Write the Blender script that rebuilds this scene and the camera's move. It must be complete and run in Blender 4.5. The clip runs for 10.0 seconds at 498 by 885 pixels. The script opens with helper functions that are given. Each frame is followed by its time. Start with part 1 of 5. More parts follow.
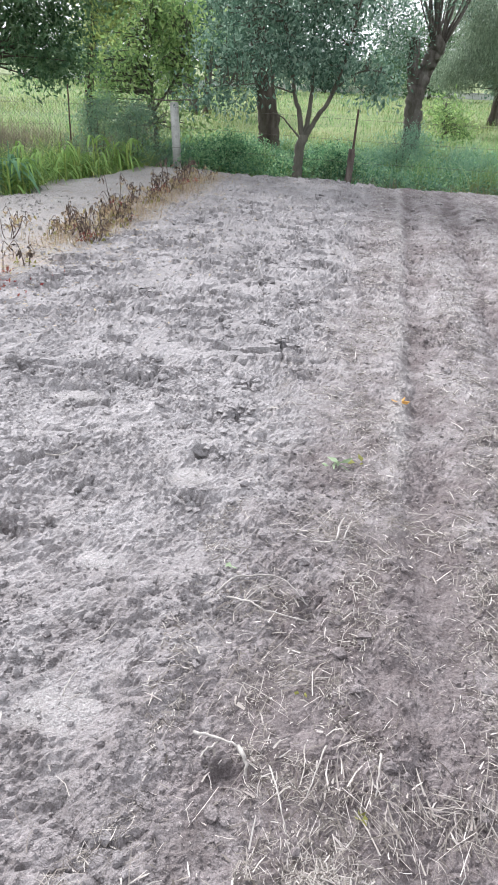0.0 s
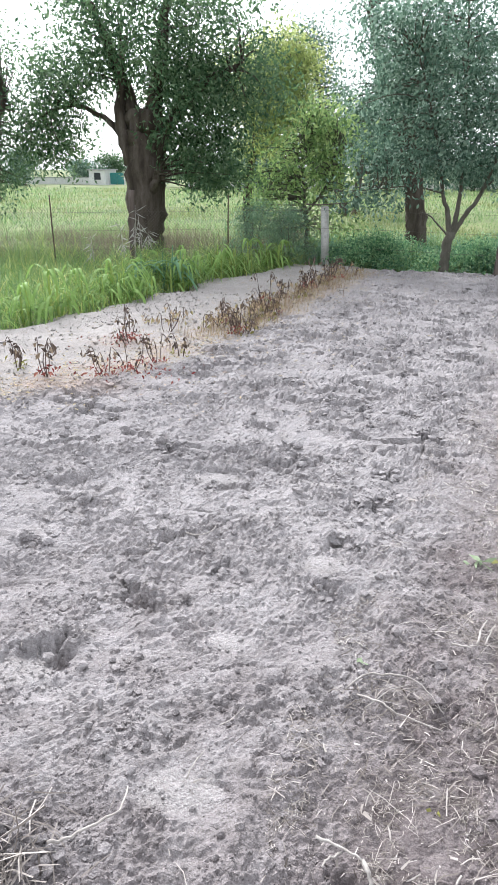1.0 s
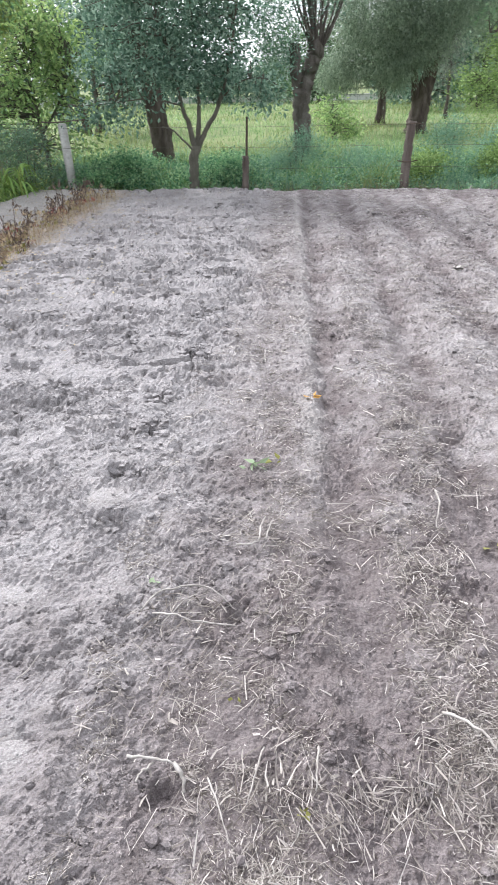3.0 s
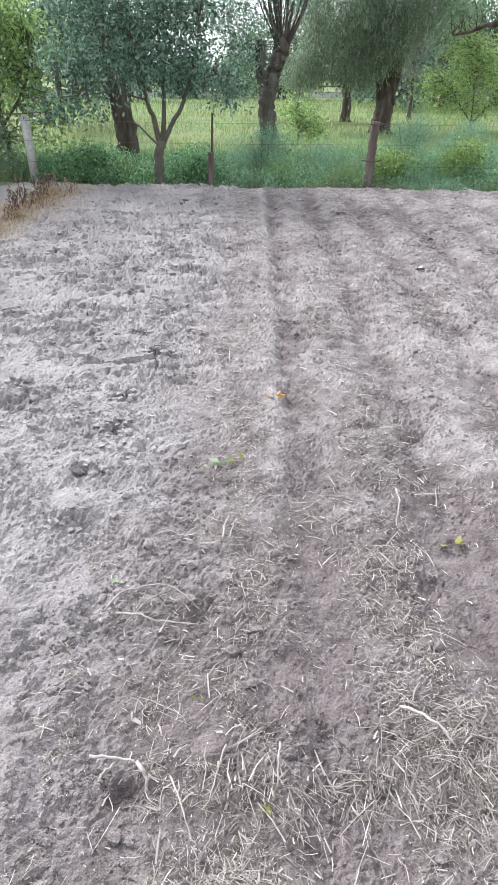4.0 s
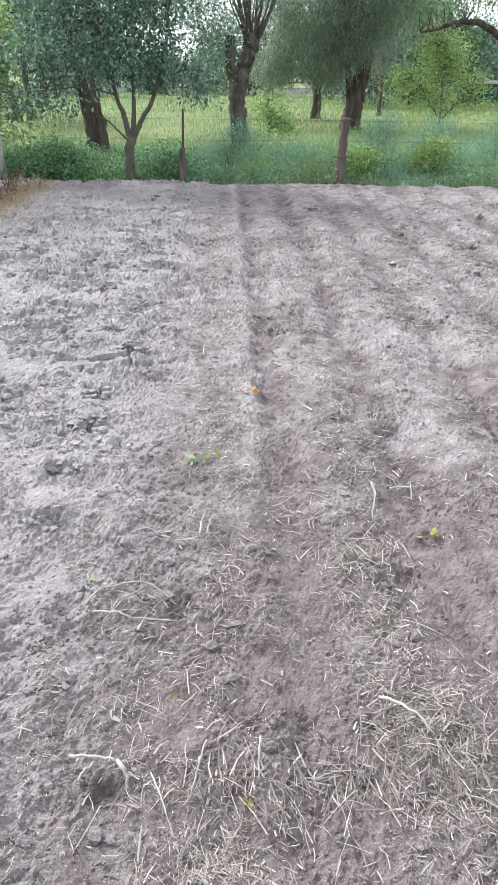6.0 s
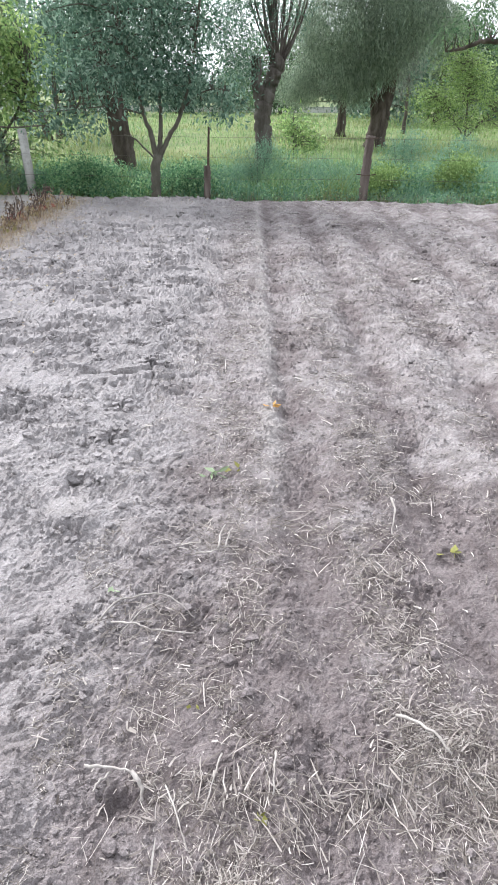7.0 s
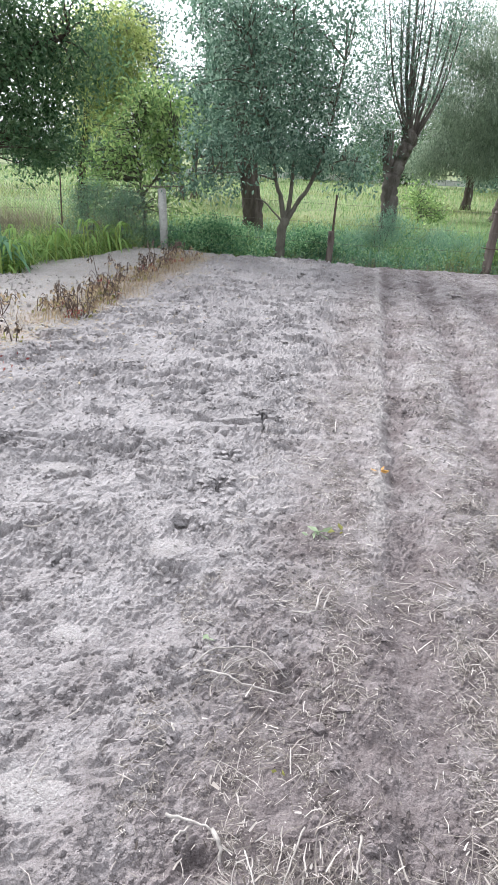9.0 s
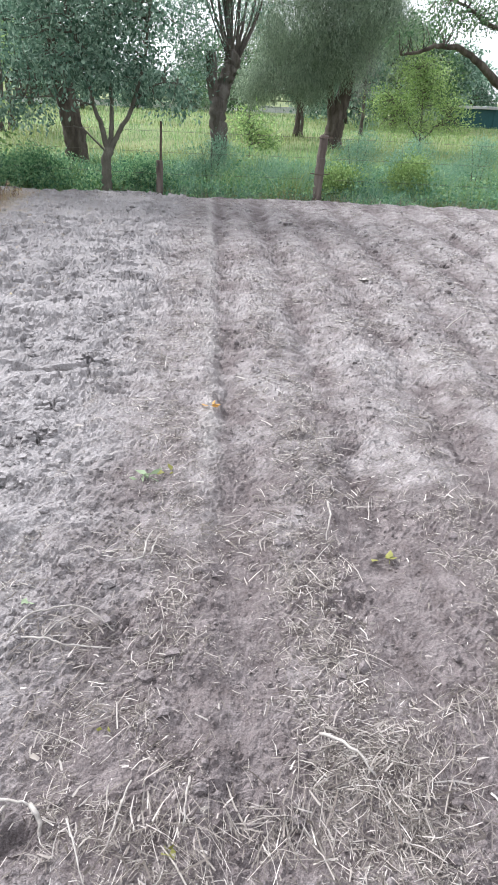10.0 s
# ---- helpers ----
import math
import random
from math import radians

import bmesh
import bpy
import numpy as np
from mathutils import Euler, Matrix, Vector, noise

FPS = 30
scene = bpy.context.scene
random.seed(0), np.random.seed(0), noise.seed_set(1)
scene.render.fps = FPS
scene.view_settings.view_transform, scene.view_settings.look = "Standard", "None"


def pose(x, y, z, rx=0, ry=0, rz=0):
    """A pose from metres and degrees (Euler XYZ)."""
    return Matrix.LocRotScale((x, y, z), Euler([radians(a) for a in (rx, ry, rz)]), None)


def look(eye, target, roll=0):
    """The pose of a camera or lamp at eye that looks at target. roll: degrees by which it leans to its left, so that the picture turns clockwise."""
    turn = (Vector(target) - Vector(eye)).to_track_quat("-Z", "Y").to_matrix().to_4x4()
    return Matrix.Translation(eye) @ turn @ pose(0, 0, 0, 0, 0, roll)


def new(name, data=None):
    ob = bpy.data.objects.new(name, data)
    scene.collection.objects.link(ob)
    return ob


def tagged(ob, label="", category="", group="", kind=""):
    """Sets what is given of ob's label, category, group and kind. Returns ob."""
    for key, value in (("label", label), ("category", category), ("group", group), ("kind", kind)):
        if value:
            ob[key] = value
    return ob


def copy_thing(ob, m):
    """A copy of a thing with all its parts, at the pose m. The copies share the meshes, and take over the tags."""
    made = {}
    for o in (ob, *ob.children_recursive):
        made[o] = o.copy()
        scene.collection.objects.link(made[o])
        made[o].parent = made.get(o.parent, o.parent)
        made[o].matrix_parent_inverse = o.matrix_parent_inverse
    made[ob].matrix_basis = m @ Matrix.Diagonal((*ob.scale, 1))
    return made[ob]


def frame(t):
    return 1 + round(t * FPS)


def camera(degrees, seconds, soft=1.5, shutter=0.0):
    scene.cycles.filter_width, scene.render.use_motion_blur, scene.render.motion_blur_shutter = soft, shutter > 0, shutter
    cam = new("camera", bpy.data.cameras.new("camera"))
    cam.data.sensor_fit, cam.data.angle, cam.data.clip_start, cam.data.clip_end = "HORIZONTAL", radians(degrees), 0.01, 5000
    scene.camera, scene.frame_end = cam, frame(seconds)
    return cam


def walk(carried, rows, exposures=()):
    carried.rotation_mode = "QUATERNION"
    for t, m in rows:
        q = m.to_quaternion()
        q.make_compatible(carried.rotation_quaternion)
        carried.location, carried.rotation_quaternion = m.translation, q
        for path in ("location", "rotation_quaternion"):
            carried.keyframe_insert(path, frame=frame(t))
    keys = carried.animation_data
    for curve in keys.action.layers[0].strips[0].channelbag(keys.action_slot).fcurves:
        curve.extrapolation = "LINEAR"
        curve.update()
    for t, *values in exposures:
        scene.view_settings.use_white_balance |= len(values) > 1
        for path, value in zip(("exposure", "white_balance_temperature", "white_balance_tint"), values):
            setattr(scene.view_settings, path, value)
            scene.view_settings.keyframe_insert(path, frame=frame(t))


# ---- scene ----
cam = camera(41.2, 10.0, soft=1.4, shutter=0.12)
PATH = [
    (0, (0.08, 0.071, 1.596), (0.035, 1.808, 0.607), 3.0),
    (0.5, (0.098, 0.054, 1.6), (-0.144, 1.784, 0.626), 0.9),
    (1, (0.079, 0.041, 1.616), (-0.392, 1.828, 0.852), -0.1),
    (1.2, (0.057, 0.066, 1.596), (-0.404, 1.83, 0.774), 0.2),
    (1.5, (0.062, 0.095, 1.588), (-0.405, 1.839, 0.727), -0.9),
    (2, (0.075, 0.089, 1.58), (-0.295, 1.864, 0.735), -0.7),
    (2.5, (0.104, 0.083, 1.573), (-0.126, 1.853, 0.67), -0.9),
    (3, (0.18, 0.077, 1.574), (0.326, 1.826, 0.615), -1.1),
    (3.2, (0.179, 0.079, 1.573), (0.4, 1.829, 0.631), -1.2),
    (4.3, (0.205, 0.059, 1.601), (0.493, 1.763, 0.594), 2.2),
    (4.5, (0.228, 0.058, 1.578), (0.651, 1.711, 0.534), 3.8),
    (5, (0.207, 0.071, 1.577), (0.568, 1.728, 0.518), 2.5),
    (5.5, (0.186, 0.063, 1.582), (0.528, 1.787, 0.627), 1.7),
    (5.7, (0.185, 0.066, 1.586), (0.523, 1.778, 0.61), 1.4),
    (6.8, (0.192, 0.049, 1.591), (0.461, 1.786, 0.636), 0.3),
    (7, (0.188, 0.053, 1.59), (0.449, 1.8, 0.652), 0.7),
    (7.5, (0.159, 0.046, 1.595), (0.31, 1.851, 0.747), 1.0),
    (8, (0.162, 0.033, 1.598), (0.307, 1.858, 0.793), 1.7),
    (8.5, (0.156, 0.042, 1.599), (0.312, 1.837, 0.73), 2.4),
    (9, (0.122, 0.049, 1.598), (0.099, 1.885, 0.804), 2.9),
    (9.5, (0.175, 0.084, 1.576), (0.502, 1.84, 0.676), 3.9),
    (10, (0.317, 0.14, 1.548), (0.699, 1.865, 0.611), 2.8),
]
walk(cam, [(t, look(eye, target, roll)) for t, eye, target, roll in PATH], exposures=[(0, 1.82, 6080, 10.4), (10, 1.82, 6080, 10.4)])

# ---- light: a bright overcast sky and a very soft sun ----
SUN_UP, SUN_TURN = 42.0, -38.0
world = bpy.data.worlds.new("overcast_sky")
scene.world = world
world.use_nodes = True
wt = world.node_tree
wt.nodes.clear()
sky = wt.nodes.new("ShaderNodeTexSky")
sky.sky_type, sky.sun_disc = "NISHITA", False
sky.sun_elevation, sky.sun_rotation = radians(SUN_UP), radians(SUN_TURN)
sky.air_density, sky.dust_density = 1.0, 4.0
grey = wt.nodes.new("ShaderNodeHueSaturation")
grey.inputs["Saturation"].default_value = 0.18
glow = wt.nodes.new("ShaderNodeBackground")
glow.inputs["Strength"].default_value = 0.15
wout = wt.nodes.new("ShaderNodeOutputWorld")
wt.links.new(sky.outputs[0], grey.inputs["Color"])
cloud = wt.nodes.new("ShaderNodeMix")
cloud.data_type = "RGBA"
cloud.inputs[0].default_value = 0.55
cloud.inputs[7].default_value = (2.95, 3.0, 3.08, 1)
wt.links.new(grey.outputs[0], cloud.inputs[6])
wt.links.new(cloud.outputs[2], glow.inputs["Color"])
wt.links.new(glow.outputs[0], wout.inputs["Surface"])
sun = new("sun", bpy.data.lights.new("sun", "SUN"))
sun.data.energy, sun.data.angle, sun.data.color = 1.15, radians(11), (1.0, 0.985, 0.96)
_az, _el = radians(SUN_TURN), radians(SUN_UP)
sun.matrix_world = look((0, 0, 30), (-30 * math.sin(_az) * math.cos(_el), -30 * math.cos(_az) * math.cos(_el), 30 - 30 * math.sin(_el)))

RNG = np.random.default_rng(7)


# ---- materials ----
def material(name, rough=0.85):
    m = bpy.data.materials.new(name)
    m.use_nodes = True
    b = m.node_tree.nodes["Principled BSDF"]
    b.inputs["Roughness"].default_value = rough
    b.inputs["Specular IOR Level"].default_value = 0.25
    return m, m.node_tree, b


def add(nt, kind, **values):
    n = nt.nodes.new(kind)
    for key, value in values.items():
        n.inputs[key.replace("_", " ")].default_value = value
    return n


def ramp(nt, source, stops):
    n = nt.nodes.new("ShaderNodeValToRGB")
    e = n.color_ramp.elements
    e[0].position, e[0].color = stops[0][0], (*stops[0][1], 1)
    e[1].position, e[1].color = stops[-1][0], (*stops[-1][1], 1)
    for at, colour in stops[1:-1]:
        e.new(at).color = (*colour, 1)
    nt.links.new(source, n.inputs[0])
    return n.outputs[0]


def noise_of(nt, coord, scale, detail=4.0, rough=0.6):
    n = add(nt, "ShaderNodeTexNoise", Scale=scale, Detail=detail, Roughness=rough)
    nt.links.new(coord, n.inputs["Vector"])
    return n.outputs["Fac"]


def mixed(nt, fac, a, b, how="MIX"):
    n = nt.nodes.new("ShaderNodeMix")
    n.data_type, n.blend_type = "RGBA", how
    for key, value in ((0, fac), (6, a), (7, b)):
        if isinstance(value, (int, float)):
            n.inputs[key].default_value = value
        elif isinstance(value, tuple):
            n.inputs[key].default_value = (*value, 1)
        else:
            nt.links.new(value, n.inputs[key])
    return n.outputs[2]


def bumped(nt, bsdf, height, strength, distance):
    n = add(nt, "ShaderNodeBump", Strength=strength, Distance=distance)
    nt.links.new(height, n.inputs["Height"])
    nt.links.new(n.outputs[0], bsdf.inputs["Normal"])


def place_of(nt):
    return nt.nodes.new("ShaderNodeTexCoord").outputs["Object"]


def plain(name, colours, scale, rough=0.85, bump=0.3, depth=0.004, stretch=(1, 1, 1), metal=0.0):
    """A surface with a coarse and a fine variation of its colours and a fine relief."""
    m, nt, b = material(name, rough)
    at = nt.nodes.new("ShaderNodeMapping")
    at.inputs["Scale"].default_value = stretch
    nt.links.new(place_of(nt), at.inputs["Vector"])
    coarse = noise_of(nt, at.outputs[0], scale, 5)
    fine = noise_of(nt, at.outputs[0], scale * 9, 4)
    base = ramp(nt, coarse, [(0.3 + 0.4 * i / max(1, len(colours) - 1), c) for i, c in enumerate(colours)])
    grain = ramp(nt, fine, [(0.25, (0.72, 0.72, 0.72)), (0.75, (1.0, 1.0, 1.0))])
    nt.links.new(mixed(nt, 1.0, base, grain, "MULTIPLY"), b.inputs["Base Color"])
    b.inputs["Metallic"].default_value = metal
    bumped(nt, b, fine, bump, depth)
    return m


def leafy(name, colours, rough=0.5, through_light=0.48):
    """Leaves, each with a shade of its own, that let some light through."""
    m, nt, b = material(name, rough)
    g = nt.nodes.new("ShaderNodeNewGeometry")
    colour = ramp(nt, g.outputs["Random Per Island"], [(i / (len(colours) - 1), c) for i, c in enumerate(colours)])
    vein = ramp(nt, noise_of(nt, place_of(nt), 25, 3), [(0.3, (0.75, 0.75, 0.72)), (0.7, (1.0, 1.0, 1.0))])
    colour = mixed(nt, 1.0, colour, vein, "MULTIPLY")
    nt.links.new(colour, b.inputs["Base Color"])
    t = nt.nodes.new("ShaderNodeBsdfTranslucent")
    nt.links.new(colour, t.inputs["Color"])
    mix = add(nt, "ShaderNodeMixShader", Fac=through_light)
    out = nt.nodes["Material Output"]
    nt.links.new(b.outputs[0], mix.inputs[1])
    nt.links.new(t.outputs[0], mix.inputs[2])
    nt.links.new(mix.outputs[0], out.inputs["Surface"])
    return m


def soil_material():
    m, nt, b = material("garden_soil", 0.95)
    b.inputs["Specular IOR Level"].default_value = 0.1
    at = place_of(nt)

    def zone(name):
        a = nt.nodes.new("ShaderNodeAttribute")
        a.attribute_name = name
        return a.outputs["Fac"]
    big = noise_of(nt, at, 1.3, 5, 0.6)
    mid = noise_of(nt, at, 9, 6, 0.65)
    fine = noise_of(nt, at, 110, 5, 0.75)
    grain = noise_of(nt, at, 310, 3, 0.6)
    dry = ramp(nt, big, [(0.3, (0.252, 0.236, 0.234)), (0.5, (0.298, 0.279, 0.276)), (0.7, (0.340, 0.319, 0.315))])
    damp = ramp(nt, mid, [(0.28, (0.222, 0.203, 0.199)), (0.5, (0.284, 0.261, 0.256)), (0.72, (0.350, 0.323, 0.317))])
    sand = ramp(nt, big, [(0.3, (0.285, 0.265, 0.250)), (0.7, (0.372, 0.347, 0.328))])
    # dark tone of wet soil, also used to paint shade into the furrows
    wet_and_shade = ramp(nt, mid, [(0.3, (0.112, 0.093, 0.092)), (0.7, (0.188, 0.162, 0.160))])
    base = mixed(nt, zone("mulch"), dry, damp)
    base = mixed(nt, zone("wet_and_shade"), base, wet_and_shade)
    base = mixed(nt, zone("path"), base, sand)
    rust = mixed(nt, zone("rust"), base, (0.34, 0.262, 0.222))
    speck = ramp(nt, mid, [(0.32, (0.86, 0.85, 0.84)), (0.55, (1.0, 1.0, 1.0))])
    crumb = ramp(nt, fine, [(0.36, (0.74, 0.72, 0.71)), (0.50, (1.0, 1.0, 1.0)), (0.64, (1.2, 1.2, 1.2))])
    grit = ramp(nt, grain, [(0.34, (0.72, 0.71, 0.70)), (0.5, (1.0, 1.0, 1.0)), (0.66, (1.24, 1.24, 1.24))])
    colour = mixed(nt, 1.0, mixed(nt, 1.0, rust, speck, "MULTIPLY"), crumb, "MULTIPLY")
    colour = mixed(nt, 1.0, colour, grit, "MULTIPLY")
    nt.links.new(colour, b.inputs["Base Color"])
    warp = nt.nodes.new("ShaderNodeVectorMath")
    warp.operation = "MULTIPLY_ADD"
    nz = add(nt, "ShaderNodeTexNoise", Scale=60.0, Detail=3.0)
    nt.links.new(at, nz.inputs["Vector"])
    nt.links.new(nz.outputs["Color"], warp.inputs[0])
    warp.inputs[1].default_value = (0.012, 0.012, 0.012)
    nt.links.new(at, warp.inputs[2])
    heights = []
    for scale in (70.0, 170.0):
        cell = add(nt, "ShaderNodeTexVoronoi", Scale=scale)
        nt.links.new(warp.outputs[0], cell.inputs["Vector"])
        heights.append(ramp(nt, cell.outputs["Distance"], [(0.15, (1.0, 1.0, 1.0)), (0.8, (0.0, 0.0, 0.0))]))
    bumped(nt, b, mixed(nt, 0.35, mixed(nt, 0.4, heights[0], heights[1]), fine), 0.75, 0.011)
    return m


SOIL = soil_material()
MEADOW = plain("meadow_ground", [(0.078, 0.116, 0.039), (0.156, 0.191, 0.072), (0.221, 0.232, 0.098)], 0.35, 0.95)
BARK_DARK = plain("dark_bark", [(0.038, 0.030, 0.024), (0.085, 0.068, 0.055), (0.145, 0.123, 0.102)], 7, 0.95, 0.9, 0.02, (1, 1, 0.22))
BARK_GREY = plain("grey_bark", [(0.053, 0.044, 0.036), (0.114, 0.099, 0.084), (0.175, 0.160, 0.141)], 9, 0.95, 0.9, 0.02, (1, 1, 0.22))
BARK_YOUNG = plain("young_bark", [(0.075, 0.072, 0.055), (0.155, 0.145, 0.115)], 12, 0.9, 0.5, 0.01, (1, 1, 0.4))
WOOD_OLD = plain("weathered_wood", [(0.068, 0.052, 0.045), (0.128, 0.102, 0.088), (0.185, 0.155, 0.136)], 10, 0.9, 0.7, 0.008, (1, 1, 0.15))
CONCRETE = plain("weathered_concrete", [(0.324, 0.314, 0.286), (0.497, 0.486, 0.454), (0.626, 0.615, 0.583)], 8, 0.9, 0.5, 0.006)
WIRE = plain("rusty_wire", [(0.12, 0.10, 0.085), (0.2, 0.18, 0.16)], 30, 0.6, 0.2, 0.001, metal=0.6)
IRON = plain("rusty_iron", [(0.07, 0.05, 0.04), (0.14, 0.10, 0.08)], 20, 0.7, 0.4, 0.002, metal=0.4)
WHITEWASH = plain("whitewash", [(0.62, 0.62, 0.60), (0.78, 0.78, 0.76)], 1.2, 0.85)
TEAL = plain("teal_paint", [(0.045, 0.19, 0.18), (0.06, 0.25, 0.235)], 1.0, 0.5)
DARK_TEAL = plain("dark_teal_paint", [(0.012, 0.06, 0.065), (0.02, 0.085, 0.09)], 1.0, 0.5)
ROOFING = plain("grey_roofing", [(0.35, 0.35, 0.36), (0.5, 0.5, 0.5)], 1.0, 0.6)
STRAW = leafy("dry_straw", [(0.095, 0.078, 0.069), (0.155, 0.131, 0.117), (0.23, 0.20, 0.18), (0.32, 0.283, 0.258), (0.42, 0.378, 0.348), (0.56, 0.515, 0.48)], 0.7, 0.08)
STICK = plain("dry_stick", [(0.26, 0.232, 0.208), (0.52, 0.48, 0.44)], 25, 0.85, 0.5, 0.002)
GREEN_DARK = leafy("dark_green_leaves", [(0.048, 0.103, 0.054), (0.086, 0.161, 0.080), (0.140, 0.230, 0.112), (0.204, 0.296, 0.166)])
GREEN_COOL = leafy("cool_green_leaves", [(0.068, 0.128, 0.094), (0.122, 0.212, 0.152), (0.205, 0.318, 0.235), (0.36, 0.48, 0.375)])
GREEN_MID = leafy("mid_green_leaves", [(0.13, 0.215, 0.085), (0.225, 0.36, 0.135), (0.35, 0.50, 0.19), (0.50, 0.62, 0.25)])
GREEN_YELLOW = leafy("yellow_green_leaves", [(0.143, 0.234, 0.073), (0.234, 0.353, 0.118), (0.335, 0.465, 0.166), (0.452, 0.587, 0.256)])
GREEN_LIME = leafy("olive_yellow_leaves", [(0.22, 0.28, 0.095), (0.36, 0.44, 0.145), (0.52, 0.60, 0.22), (0.68, 0.73, 0.31)])
GREEN_OLIVE = leafy("olive_feathery_leaves", [(0.125, 0.178, 0.122), (0.195, 0.258, 0.180), (0.275, 0.345, 0.245), (0.38, 0.455, 0.335)])
GREEN_PALE = leafy("pale_willow_leaves", [(0.12, 0.15, 0.12), (0.2, 0.23, 0.19), (0.28, 0.31, 0.26)])
GRASS = leafy("meadow_grass", [(0.106, 0.203, 0.075), (0.183, 0.324, 0.123), (0.289, 0.426, 0.173), (0.443, 0.527, 0.270)], 0.6)
GRASS_DRY = leafy("yellowing_grass", [(0.125, 0.188, 0.062), (0.200, 0.263, 0.094), (0.269, 0.319, 0.125), (0.338, 0.356, 0.163)], 0.6)
WEED = leafy("weed_leaves", [(0.074, 0.181, 0.102), (0.147, 0.308, 0.162), (0.277, 0.471, 0.231), (0.443, 0.616, 0.347)], 0.5)
WEED_BLUE = leafy("blue_green_weeds", [(0.125, 0.25, 0.165), (0.21, 0.36, 0.24), (0.32, 0.48, 0.34)], 0.6)
SEED = leafy("seeding_grass", [(0.16, 0.15, 0.10), (0.25, 0.21, 0.16), (0.33, 0.27, 0.22)], 0.7, 0.25)
MAIZE = leafy("maize_leaves", [(0.15, 0.28, 0.085), (0.27, 0.42, 0.12), (0.47, 0.56, 0.17), (0.70, 0.66, 0.27)], 0.65, 0.4)
MAIZE_BLUE = leafy("blue_green_maize_leaves", [(0.10, 0.22, 0.12), (0.17, 0.32, 0.18), (0.27, 0.43, 0.26)], 0.6, 0.35)
WITHER = leafy("withered_leaves", [(0.060, 0.045, 0.040), (0.10, 0.075, 0.062), (0.18, 0.135, 0.105), (0.36, 0.28, 0.20)], 0.8, 0.1)
WITHER_STEM = plain("withered_stem", [(0.07, 0.05, 0.045), (0.16, 0.12, 0.10)], 30, 0.9)
WITHER_PALE = leafy("pale_dry_leaves", [(0.220, 0.155, 0.102), (0.349, 0.259, 0.170), (0.492, 0.382, 0.255), (0.389, 0.339, 0.159)], 0.8, 0.15)
RED_LEAF = leafy("reddish_leaves", [(0.17, 0.040, 0.042), (0.28, 0.075, 0.065), (0.36, 0.15, 0.11)], 0.7, 0.15)
ORANGE_LEAF = leafy("orange_leaf", [(0.440, 0.221, 0.064), (0.496, 0.304, 0.102)], 0.6, 0.2)
FRESH_LEAF = leafy("fresh_leaf", [(0.22, 0.31, 0.17), (0.36, 0.42, 0.28)], 0.5, 0.25)
YELLOW_LEAF = leafy("yellow_leaf", [(0.23, 0.235, 0.06), (0.30, 0.29, 0.09)], 0.5, 0.25)
HUSK = leafy("pale_dead_leaves", [(0.34, 0.33, 0.29), (0.46, 0.45, 0.41), (0.58, 0.57, 0.53)], 0.7, 0.25)
GLASS_DARK = plain("dark_window", [(0.03, 0.035, 0.04), (0.05, 0.055, 0.06)], 1.0, 0.1)


# ---- mesh helpers ----
def mesh(name, verts, faces, mat, smooth=False):
    verts, faces = np.asarray(verts, dtype=np.float32), np.asarray(faces, dtype=np.int32)
    me = bpy.data.meshes.new(name)
    n, k = faces.shape
    me.vertices.add(len(verts))
    me.vertices.foreach_set("co", verts.ravel())
    me.loops.add(n * k)
    me.loops.foreach_set("vertex_index", faces.ravel())
    me.polygons.add(n)
    me.polygons.foreach_set("loop_start", np.arange(0, n * k, k, dtype=np.int32))
    me.polygons.foreach_set("use_smooth", np.full(n, smooth))
    me.update(calc_edges=True)
    me.validate()
    me.materials.append(mat)
    return me


def part(name, geo, mat, parent=None, label="", smooth=False):
    ob = new(name, mesh(name, geo[0], geo[1], mat, smooth))
    ob.parent = parent
    return tagged(ob, label)


def thing(name, at, label, category, group="", kind=""):
    ob = new(name)
    ob.location = at
    ob.empty_display_size = 0.1
    return tagged(ob, label, category, group, kind)


def joined(pieces):
    """Several meshes of equal faces as one."""
    v, f, n = [], [], 0
    for a, b in pieces:
        v.append(a)
        f.append(np.asarray(b) + n)
        n += len(a)
    return np.concatenate(v), np.concatenate(f)


def unit(a):
    return a / np.maximum(np.linalg.norm(a, axis=-1, keepdims=True), 1e-9)


